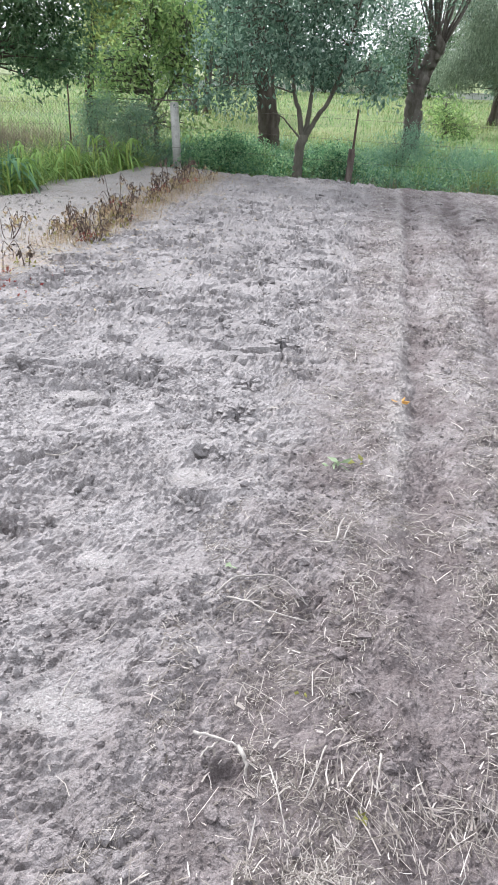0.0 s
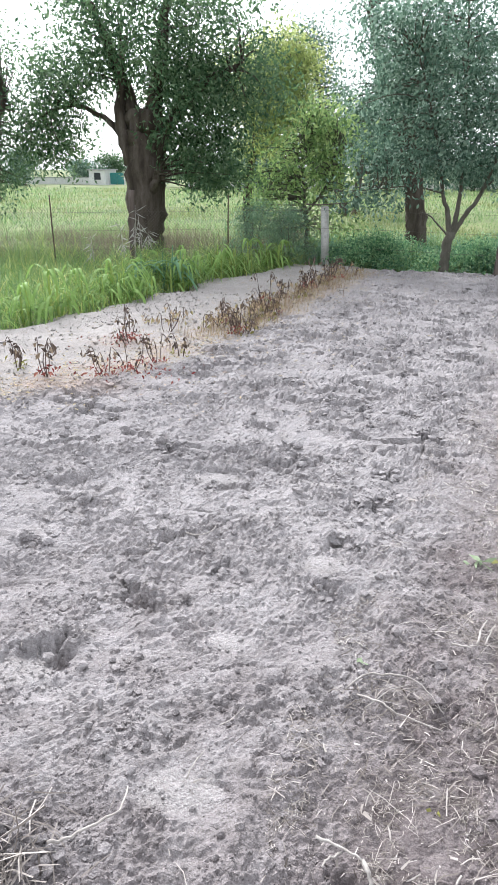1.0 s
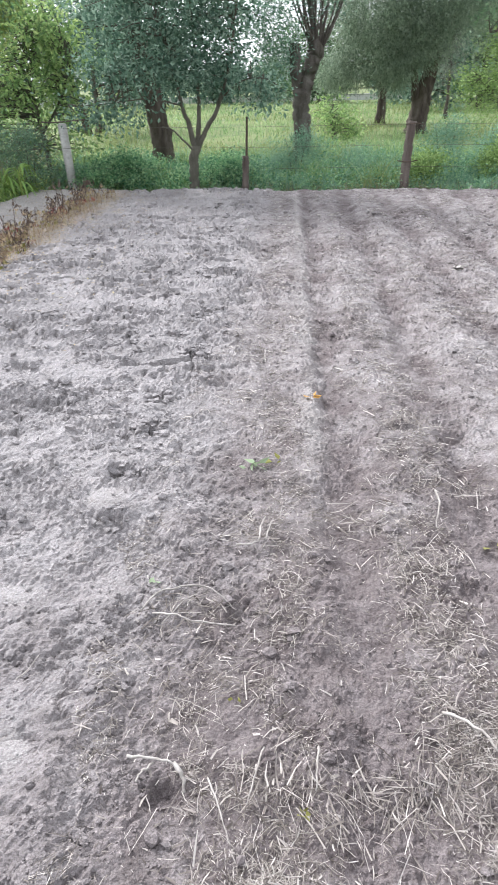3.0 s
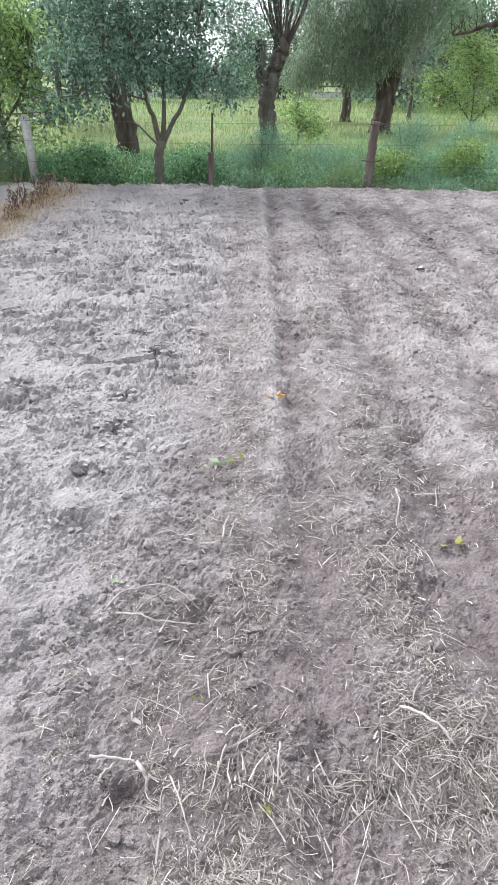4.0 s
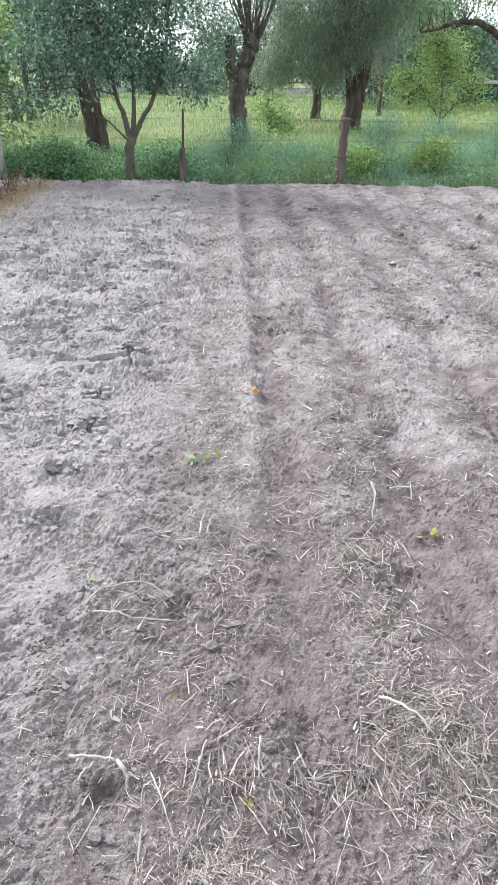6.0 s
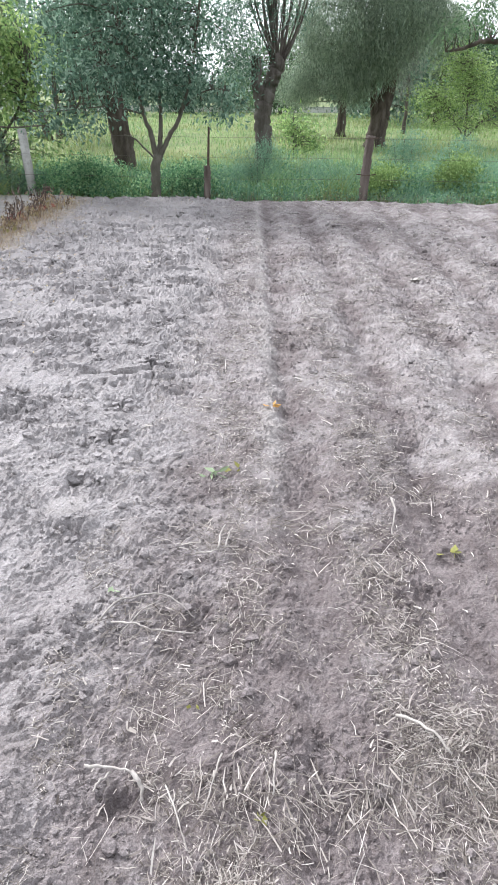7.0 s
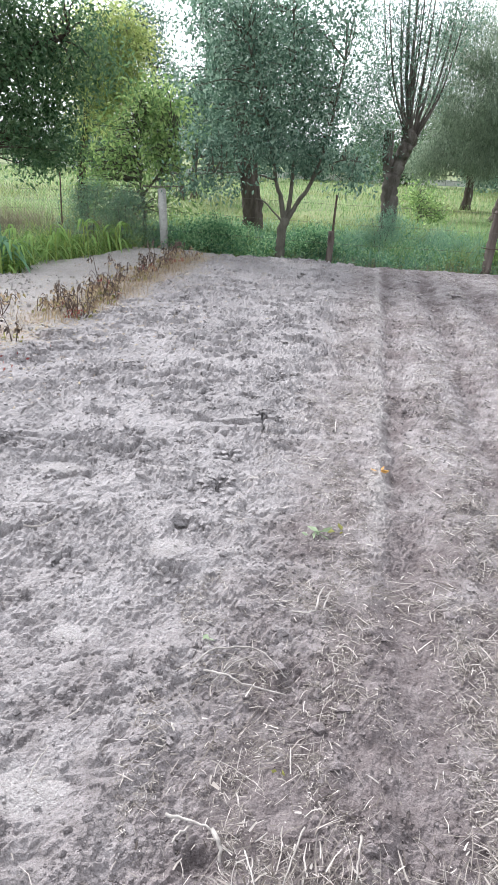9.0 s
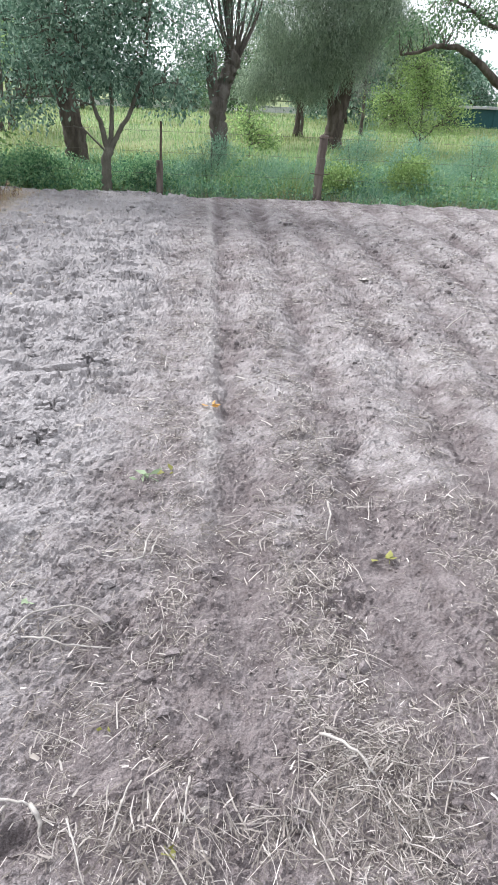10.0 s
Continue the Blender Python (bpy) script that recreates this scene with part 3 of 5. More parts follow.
def tree(name, base, limbs, blobs, leaf_mat, bark, label, leaf=(0.07, 0.028), per_clump=45, spread=0.2, twig=0.008, droop=0.3, seed=1, category="tree", group="", twiggy=True):
    """limbs: (points, r0, r1), the first one the trunk; places are given in the world."""
    rng = np.random.default_rng(seed)
    at = np.array([base[0], base[1], base[2] if len(base) > 2 else -0.08])
    ob = thing(name, at, label, category, group)
    lines = []
    for i, (points, r0, r1) in enumerate(limbs):
        p = np.array(points, float)
        line = smooth_line(p, 6, 0.012 * min(1.0, r0 * 8), rng)
        radii = r0 + (r1 - r0) * np.linspace(0, 1, len(line)) ** 0.8
        if i == 0:
            radii[:2] *= (1.3, 1.1)
        lines.append(line)
        part("trunk" if i == 0 else "limb", tuple_shift(tube(line, radii, 12 if r0 > 0.1 else 8, 0.07, rng), at), bark, ob, smooth=True)
    nodes = np.concatenate([l[len(l) // 3:] for l in lines])
    cl = clumps(blobs, rng)
    twigs = []
    for c in cl[:: max(1, len(cl) // 160)] if twiggy else ():
        k = nodes[np.argmin(np.linalg.norm(nodes - c, axis=1) + 0.4 * np.maximum(0, nodes[:, 2] - c[2]))]
        mid = (k + c) / 2 + rng.normal(size=3) * 0.06 + np.array([0, 0, 0.06])
        twigs.append(tube(smooth_line([k, mid, c], 3), np.linspace(twig * 1.8, twig * 0.5, 7), 4))
    if twigs:
        tagged(part("twig_work", tuple_shift(joined(twigs), at), bark, ob), kind="stuff")
    n = len(cl) * per_clump
    own = np.repeat(cl, per_clump, 0)
    off = rng.normal(size=(n, 3)) * spread * np.array([1, 1, 0.75])
    part("crown", tuple_shift(leaves(own + off, leaf[0], leaf[1], droop, rng, out=unit(off) * 0.5), at), leaf_mat, ob)
    return ob


def tuple_shift(geo, at):
    return geo[0] - np.asarray(at), geo[1]


tree("young_tree", (0.35, 11.85), [
    ([(0.35, 11.85, -0.1), (0.34, 11.85, 0.3), (0.39, 11.85, 0.66)], 0.085, 0.075),
    ([(0.38, 11.85, 0.60), (0.30, 11.85, 0.95), (0.20, 11.85, 1.25), (0.05, 11.8, 2.0), (-0.35, 11.8, 3.2)], 0.05, 0.015),
    ([(0.40, 11.85, 0.62), (0.46, 11.88, 1.0), (0.47, 11.9, 1.4), (0.42, 12.0, 2.4), (0.3, 12, 3.9)], 0.045, 0.015),
    ([(0.41, 11.85, 0.60), (0.58, 11.83, 0.92), (0.78, 11.8, 1.25), (0.98, 11.7, 1.9), (1.15, 11.7, 3.0)], 0.05, 0.015),
    ([(0.36, 11.85, 0.58), (0.2, 11.8, 0.74), (0.04, 11.75, 0.90), (-0.12, 11.7, 0.96)], 0.02, 0.008),
    ([(0.2, 11.83, 1.25), (-0.3, 11.7, 1.35), (-0.9, 11.6, 1.3), (-1.5, 11.55, 1.27)], 0.016, 0.005),
    ([(0.8, 11.8, 1.3), (1.1, 11.78, 1.55), (1.5, 11.75, 1.6), (1.85, 11.7, 1.4)], 0.016, 0.005)],
    [(0.05, 11.85, 2.55, 1.15, 0.9, 0.75, 120), (-0.5, 11.9, 3.3, 0.7, 0.8, 0.6, 60), (0.5, 11.9, 3.7, 0.9, 0.8, 0.9, 80), (0.95, 11.8, 2.35, 0.5, 0.6, 0.5, 36), (-0.75, 11.8, 1.85, 0.5, 0.5, 0.35, 26), (0.4, 11.6, 1.75, 0.85, 0.5, 0.28, 50),
     (-0.9, 11.6, 1.2, 0.65, 0.3, 0.16, 16), (1.45, 11.75, 1.45, 0.4, 0.3, 0.22, 14)],
    GREEN_COOL, BARK_YOUNG, "young forked tree with dark green leaves growing in the fence line", (0.085, 0.038), 44, 0.17, seed=11)
tree("tree", (-0.2, 16.0), [
    ([(-0.24, 16, -0.1), (-0.28, 16, 0.6), (-0.46, 16, 1.6), (-0.72, 16, 2.7)], 0.235, 0.19),
    ([(-0.7, 16, 2.5), (-1.2, 16, 3.4), (-1.6, 16, 4.6)], 0.12, 0.03),
    ([(-0.68, 16, 2.5), (-0.3, 16.2, 3.4), (0.2, 16.2, 5.0)], 0.12, 0.03)],
    [(-0.7, 16, 4.2, 1.5, 1.4, 1.1, 120), (-1.5, 16, 2.7, 0.6, 0.6, 0.6, 34), (-0.5, 16, 3.0, 0.9, 0.7, 0.5, 34), (0.7, 16.3, 3.2, 0.9, 0.9, 0.8, 44)],
    GREEN_COOL, BARK_DARK, "tall tree with a thick dark trunk behind the wire fence", (0.1, 0.04), 48, 0.24, seed=12)


def willow():
    rng = np.random.default_rng(13)
    ls = [([(2.75, 15.5, -0.1), (2.74, 15.5, 0.6), (2.70, 15.5, 1.1), (2.72, 15.5, 1.45)], 0.19, 0.17),
          ([(2.72, 15.5, 1.3), (2.82, 15.5, 1.65), (2.95, 15.5, 1.95), (3.05, 15.5, 2.2)], 0.16, 0.14),
          ([(2.68, 15.5, 1.25), (2.58, 15.5, 1.7), (2.55, 15.5, 2.2)], 0.14, 0.10)]
    for k in range(24):
        a = rng.uniform(-1.1, 0.95)
        x0 = 2.95 + rng.uniform(-0.14, 0.17)
        top = rng.uniform(1.8, 3.4)
        y0 = rng.uniform(-0.35, 0.35)
        ls.append(([(x0, 15.5, 2.05), (x0 + a * 0.5, 15.5 + y0 * 0.4, 2.15 + top * 0.35), (x0 + a * 0.85, 15.5 + y0, 2.15 + top)], rng.uniform(0.02, 0.045), 0.007))
    tree("pollard_willow", (2.75, 15.5), ls,
         [(2.15, 15.4, 2.6, 0.5, 0.5, 0.8, 95), (2.25, 15.5, 3.8, 0.7, 0.6, 0.9, 90), (3.2, 15.5, 4.3, 0.9, 0.5, 0.8, 100), (2.2, 15.4, 1.95, 0.35, 0.3, 0.3, 20), (3.0, 15.6, 3.3, 0.8, 0.5, 0.7, 60)],
         GREEN_COOL, BARK_GREY, "pollarded willow with a knuckled trunk and upright shoots", (0.085, 0.022), 34, 0.18, 0.006, seed=14, twiggy=False)


willow()
tree("feathery_tree", (8.1, 24.0), [
    ([(8.0, 24, -0.1), (8.05, 24, 0.6), (8.2, 24, 1.4), (8.4, 24, 2.3)], 0.36, 0.2),
    ([(8.0, 24, 0.5), (7.85, 24, 1.3), (7.6, 24, 2.4), (7.2, 24, 3.8)], 0.2, 0.05),
    ([(8.35, 24, 2.2), (8.7, 24, 2.9), (9.3, 24, 3.7)], 0.1, 0.03),
    ([(8.3, 24, 2.0), (8.1, 24, 3.2), (7.9, 24, 4.8)], 0.12, 0.03)],
    [(6.3, 23.8, 3.1, 1.6, 1.3, 1.5, 200), (8.1, 23.6, 3.8, 1.2, 1.2, 1.1, 150), (7.0, 24, 5.0, 2.2, 1.5, 1.0, 180), (7.8, 23.4, 2.5, 0.9, 0.7, 0.6, 80), (9.7, 24, 3.7, 0.8, 0.8, 1.0, 60), (5.4, 24.3, 1.8, 0.8, 0.8, 0.7, 56), (6.8, 23.6, 1.75, 0.7, 0.7, 0.5, 50), (9.1, 24, 4.6, 0.7, 0.7, 0.8, 26)],
    GREEN_OLIVE, BARK_DARK, "large feathery tree with a leaning dark trunk in the meadow", (0.12, 0.024), 110, 0.25, 0.006, 0.9, seed=15)
tree("tree", (8.4, 30.0), [([(8.4, 30, -0.1), (8.42, 30, 1.0), (8.3, 30, 2.6)], 0.2, 0.13)],
     [(7.6, 30, 3.1, 2.0, 1.2, 1.5, 90), (5.0, 31, 2.4, 1.8, 1.2, 1.3, 80)], GREEN_DARK, BARK_DARK, "dark leafy tree far back in the meadow", (0.15, 0.06), 40, 0.32, seed=16)
tree("yellow_green_shrub", (11.2, 24.0), [
    ([(11.2, 24, -0.1), (11.2, 24, 0.5), (11.1, 24, 1.4), (11.0, 24, 2.4)], 0.05, 0.015),
    ([(11.2, 24, 0.2), (10.6, 24, 0.9), (10.0, 24, 1.5)], 0.035, 0.01), ([(11.2, 24, 0.2), (11.9, 24, 0.9), (12.4, 24, 1.4)], 0.035, 0.01)],
    [(10.6, 24, 2.55, 0.5, 0.5, 0.5, 34), (11.3, 24, 2.2, 0.6, 0.5, 0.5, 34), (9.7, 24, 1.5, 0.35, 0.4, 0.3, 18), (11.0, 24, 2.1, 0.45, 0.5, 0.6, 34), (10.7, 24, 1.5, 0.6, 0.6, 0.4, 34), (11.6, 24, 1.6, 0.45, 0.5, 0.35, 22), (9.9, 24, 1.35, 0.5, 0.5, 0.22, 20), (10.2, 24, 0.85, 0.6, 0.6, 0.25, 20), (12.2, 24, 1.25, 0.5, 0.5, 0.28, 22), (12.5, 24, 0.7, 0.5, 0.5, 0.3, 16), (11.2, 24, 0.7, 0.8, 0.7, 0.4, 28)],
    GREEN_YELLOW, BARK_YOUNG, "bright yellow-green young shrub standing in tall weeds", (0.11, 0.036), 30, 0.27, 0.008, 0.1, seed=17, category="shrub")
tree("pale_willow", (11.9, 32.0), [([(11.9, 32, -0.1), (11.9, 32, 1.2), (11.85, 32, 2.8)], 0.1, 0.04)],
     [(11.8, 32, 2.3, 0.6, 0.6, 1.3, 46), (12.0, 32, 3.6, 0.8, 0.7, 0.9, 30)], GREEN_PALE, BARK_GREY, "pale grey-green weeping tree", (0.16, 0.03), 40, 0.22, 0.01, 1.2, seed=18)
tree("tree", (10.6, 17.0), [
    ([(10.6, 17, -0.1), (10.5, 17, 0.9), (10.3, 17, 1.9), (9.9, 17, 3.2), (9.7, 17, 4.6)], 0.24, 0.12),
    ([(10.2, 17, 1.7), (9.34, 17, 2.3), (8.7, 17, 2.62), (8.1, 17, 2.66), (7.6, 17, 2.5), (7.2, 17, 2.45)], 0.11, 0.025),
    ([(9.9, 17, 3.0), (9.2, 17, 3.2), (8.6, 17, 3.5), (7.9, 17, 3.6)], 0.07, 0.02)],
    [(8.5, 17, 3.35, 1.1, 0.8, 0.42, 44), (9.6, 17, 3.9, 1.4, 1.0, 0.9, 60), (7.5, 17, 2.95, 0.5, 0.5, 0.4, 12)],
    GREEN_DARK, BARK_DARK, "dark tree with a long arching bough", (0.09, 0.034), 34, 0.18, seed=19)
tree("old_tree", (-5.48, 13.0), [
    ([(-5.45, 13, -0.1), (-5.46, 13, 0.4), (-5.42, 13, 1.2), (-5.35, 13, 2.0), (-5.3, 13, 2.5)], 0.33, 0.42),
    ([(-5.6, 13, 1.9), (-6.1, 13, 2.45), (-6.8, 13, 2.75), (-7.5, 13, 2.6)], 0.085, 0.02),
    ([(-5.5, 13, 2.2), (-5.8, 13, 3.2), (-6.3, 13, 4.4)], 0.2, 0.06),
    ([(-5.3, 13, 2.3), (-5.0, 13, 3.3), (-4.8, 13, 4.6)], 0.2, 0.06),
    ([(-5.6, 12.85, 1.7), (-5.75, 12.8, 2.5), (-5.65, 12.8, 3.6)], 0.16, 0.06),
    ([(-5.2, 12.8, 1.2), (-5.06, 12.65, 1.45), (-5.0, 12.6, 1.6)], 0.10, 0.05),
    ([(-5.1, 13, 2.2), (-4.3, 13.1, 3.0), (-3.5, 13.2, 3.4)], 0.16, 0.04)],
    [(-5.0, 12.8, 4.1, 2.0, 1.4, 1.1, 300), (-7.4, 12.9, 2.35, 0.75, 0.7, 0.85, 100), (-6.6, 12.7, 3.3, 0.9, 0.8, 0.55, 80), (-4.2, 13.0, 2.55, 0.85, 0.9, 0.95, 190), (-3.95, 12.9, 1.55, 0.6, 0.5, 0.4, 46),
     (-3.3, 13.4, 3.2, 0.6, 0.8, 0.8, 50), (-4.7, 13.5, 3.1, 0.9, 0.5, 0.5, 60)],
    GREEN_DARK, BARK_DARK, "old tree with a thick gnarled trunk and dark crown", (0.10, 0.042), 38, 0.21, 0.01, seed=20)
tree("yellow_green_tree", (-4.4, 17.0), [
    ([(-4.4, 17, -0.1), (-4.4, 17, 1.2), (-4.2, 17, 2.4)], 0.13, 0.08), ([(-4.25, 17, 2.2), (-3.6, 17, 2.9), (-3.1, 17, 3.5)], 0.06, 0.02)],
    [(-3.55, 17, 3.75, 0.75, 0.8, 0.75, 150), (-3.6, 16.9, 2.95, 0.75, 0.7, 0.4, 90), (-4.5, 17, 3.4, 0.8, 0.8, 0.8, 100), (-3.9, 16.8, 2.2, 0.9, 0.7, 0.45, 50)],
    GREEN_LIME, BARK_DARK, "broad tree with olive yellow-green leaves", (0.1, 0.036), 52, 0.2, seed=21)
tree("small_tree", (-2.3, 13.6), [
    ([(-2.3, 13.6, -0.1), (-2.32, 13.6, 0.6), (-2.4, 13.6, 1.3), (-2.45, 13.6, 2.1)], 0.05, 0.02),
    ([(-2.33, 13.6, 0.8), (-1.95, 13.5, 1.3), (-1.7, 13.4, 1.9)], 0.03, 0.01)],
    [(-2.45, 13.6, 1.7, 0.75, 0.6, 0.6, 90), (-1.75, 13.5, 1.75, 0.5, 0.45, 0.6, 60), (-1.95, 13.5, 2.35, 0.4, 0.4, 0.4, 40), (-3.1, 13.6, 1.25, 0.55, 0.5, 0.4, 40), (-2.2, 13.6, 2.35, 0.45, 0.4, 0.4, 30), (-2.9, 13.3, 0.6, 0.8, 0.5, 0.4, 26), (-1.7, 13.2, 0.85, 0.5, 0.4, 0.45, 18)],
    GREEN_MID, BARK_YOUNG, "small leafy tree beside the concrete corner post", (0.11, 0.046), 18, 0.2, seed=22)
tree("tree", (-3.2, 28.0), [([(-2.9, 28, -0.1), (-2.9, 28, 1.2), (-2.9, 28, 3.0)], 0.14, 0.05)],
     [(-2.85, 28, 2.9, 0.8, 0.6, 1.35, 90), (-2.0, 28.5, 2.4, 0.7, 0.5, 1.2, 60), (-1.0, 28.5, 1.7, 0.7, 0.5, 0.8, 44)], GREEN_COOL, BARK_DARK, "slender upright tree far back in the meadow", (0.14, 0.05), 40, 0.24, seed=23)
tree("tree", (-4.2, 27.0), [([(-3.2, 27, -0.1), (-3.5, 27, 1.4), (-4.2, 27, 3.6), (-4.6, 27, 5.6)], 0.14, 0.05)],
     [(-4.2, 27, 4.2, 0.8, 0.8, 1.2, 70), (-4.6, 27, 5.6, 1.0, 0.9, 0.9, 60)], GREEN_COOL, BARK_DARK, "tall leaning tree with blue-green leaves", (0.14, 0.045), 40, 0.26, seed=24)
tree("tree", (-8.7, 12.2), [([(-8.5, 12.2, -0.1), (-8.4, 12.2, 1.2), (-8.1, 12.2, 2.2), (-7.8, 12.2, 2.9)], 0.14, 0.06)],
     [(-8.2, 12.2, 2.5, 0.75, 0.7, 0.9, 70), (-8.3, 12.2, 3.6, 0.9, 0.8, 0.7, 50), (-8.2, 12.2, 1.3, 0.5, 0.5, 0.5, 24)], GREEN_DARK, BARK_DARK, "dark leafy tree at the edge of the meadow", (0.085, 0.034), 40, 0.18, seed=25)


tree("green_shrub", (3.75, 17.2), [([(3.75, 17.2, -0.1), (3.75, 17.2, 0.4), (3.72, 17.2, 1.1)], 0.025, 0.008)],
     [(3.75, 17.2, 0.75, 0.35, 0.3, 0.45, 26), (4.1, 17.2, 0.5, 0.3, 0.3, 0.3, 14)], GREEN_MID, BARK_YOUNG, "small bright green shrub among the weeds", (0.1, 0.04), 30, 0.12, 0.005, -0.1, seed=26, category="shrub")


def bushy_weed(x, y, w, h, mat, seed, label, leaf, name="weedy_shrub"):
    stems = [([(x + k * 0.05, y, -0.1), (x + k * 0.12, y, h * 0.5), (x + k * 0.2, y, h * 0.9)], 0.012, 0.004) for k in (0, -1, 1)]
    tree(name, (x, y), stems, [(x, y, h * 0.62, w, 0.35, h * 0.3, 34), (x - w * 0.35, y, h * 0.3, w * 0.8, 0.35, h * 0.3, 26), (x + w * 0.2, y, h * 0.85, w * 0.4, 0.25, h * 0.18, 12)],
         mat, BARK_YOUNG, label, leaf, 60, 0.11, 0.003, -0.25, seed=seed, category="shrub", twiggy=False)


BLUE_WEED = "feathery blue-green weed growing behind the fence"
for k, (bx, by, bw, bh) in enumerate(((4.75, 12.4, 0.42, 0.95), (7.1, 12.3, 0.5, 0.95), (6.3, 13.6, 0.6, 0.8), (2.2, 12.9, 0.5, 0.75), (-3.1, 12.4, 0.4, 1.1), (-2.5, 12.75, 0.45, 0.95), (8.2, 12.5, 0.5, 0.9))):
    bushy_weed(bx, by, bw, bh, WEED_BLUE, 270 + k, BLUE_WEED, (0.055, 0.012))
LEAFY_WEED = "broad-leaved yellow-green weed by the fence"
for k, (bx, by, bw, bh) in enumerate(((4.3, 11.9, 0.3, 0.38), (5.6, 11.9, 0.28, 0.6), (-0.9, 12.55, 0.6, 0.5), (0.9, 12.2, 0.35, 0.42))):
    bushy_weed(bx, by, bw, bh, WEED if bx < 1 else GREEN_YELLOW, 290 + k, LEAFY_WEED if bx > 1 else "dark green leafy weed by the fence", (0.05, 0.028), "leafy_weed")


def distant_trees():
    rng = np.random.default_rng(31)
    mats = (GREEN_COOL, GREEN_OLIVE, GREEN_DARK, GREEN_COOL)
    spots = [(-40.5, 78, 2.6), (-26, 66, 2.6), (-21, 60, 3.0), (-16, 58, 3.6), (-12, 52, 4.6), (-8.5, 56, 5.2), (-5, 58, 5.0), (-1, 54, 5.0), (3, 60, 2.9), (7, 62, 2.6),
             (11, 58, 3.1), (15, 54, 4.2), (18, 56, 4.6), (21, 52, 4.4), (25, 60, 4.6), (29, 62, 4.4), (-44, 70, 3.6), (-50, 66, 4.2), (-38, 80, 3.2), (34, 64, 4.2), (13.5, 40, 4.6), (17.5, 42, 6.0), (20.5, 45, 5.6), (15.8, 46, 6.6), (24, 49, 5.0)]
    for i, (x, y, h) in enumerate(spots):
        w = rng.uniform(1.7, 2.6)
        tree("tree", (x, y), [([(x, y, -0.1), (x, y, h * 0.35), (x + 0.1, y, h * 0.7)], 0.16, 0.06)],
             [(x, y, h * 0.6, w, 1.4, h * 0.36, 40), (x + rng.uniform(-1, 1), y, h * 0.78, w * 0.6, 1.1, h * 0.22, 22), (x + rng.uniform(-2, 2), y, h * 0.3, w * 0.9, 1.2, h * 0.24, 24)],
             mats[i % 4], BARK_DARK, "distant bushy green tree at the end of the meadow", (0.34, 0.15), 34, 0.42, 0.02, seed=100 + i, group="distant trees")


distant_trees()


# ---- far buildings ----
def house():
    ob = thing("house", (-37.2, 75, -0.08), "small white house with a dark window far off", "house")
    part("wall", box(-1.0, 1.0, -1, 2, 0, 1.55, 0.02), WHITEWASH, ob)
    part("roof", box(-1.15, 1.15, -1.15, 2.2, 1.55, 1.68, 0.02), ROOFING, ob)
    w = part("window", box(-0.35, 0.45, -1.03, -0.98, 0.55, 1.3), GLASS_DARK, ob)
    part("sill", box(-0.42, 0.52, -1.09, -1.0, 0.48, 0.55), WHITEWASH, w)
    g = thing("metal_gate", (-35.2, 75, -0.08), "closed teal metal gate beside the white house", "gate")
    part("panel", box(-0.85, -0.02, -0.05, 0, 0.05, 1.3, 0.01), TEAL, g)
    part("panel", box(0.02, 0.85, -0.05, 0, 0.05, 1.3, 0.01), TEAL, g)
    part("post", box(-0.98, -0.87, -0.08, 0.04, 0, 1.4), WHITEWASH, g)
    part("post", box(0.87, 0.98, -0.08, 0.04, 0, 1.4), WHITEWASH, g)
    wall = thing("garden_wall", (-46, 76, -0.08), "long low whitewashed garden wall", "wall")
    part("wall", box(-9, 7.6, 0, 0.25, 0, 0.75, 0.02), WHITEWASH, wall)
    part("coping", box(-9.1, 7.6, -0.05, 0.3, 0.75, 0.83, 0.02), ROOFING, wall)
    low = thing("roadside_wall", (4, 64, -0.08), "low pale wall along the far road", "wall")
    part("wall", box(-27, 18, 0, 0.3, 0, 0.42, 0.02), WHITEWASH, low)
    part("coping", box(-27.1, 18.1, -0.05, 0.35, 0.42, 0.48, 0.02), ROOFING, low)
    shed = thing("shed", (26.5, 47, -0.08), "dark teal shed with a pale flat roof", "shed")
    part("wall", box(-2.0, 4, 0, 3, 0, 1.2, 0.02), DARK_TEAL, shed)
    part("roof", box(-2.3, 4.2, -0.3, 3.2, 1.2, 1.36, 0.02), ROOFING, shed)
    part("door", box(0.4, 1.2, -0.04, 0.0, 0.0, 1.05, 0.01), DARK_TEAL, shed)


house()


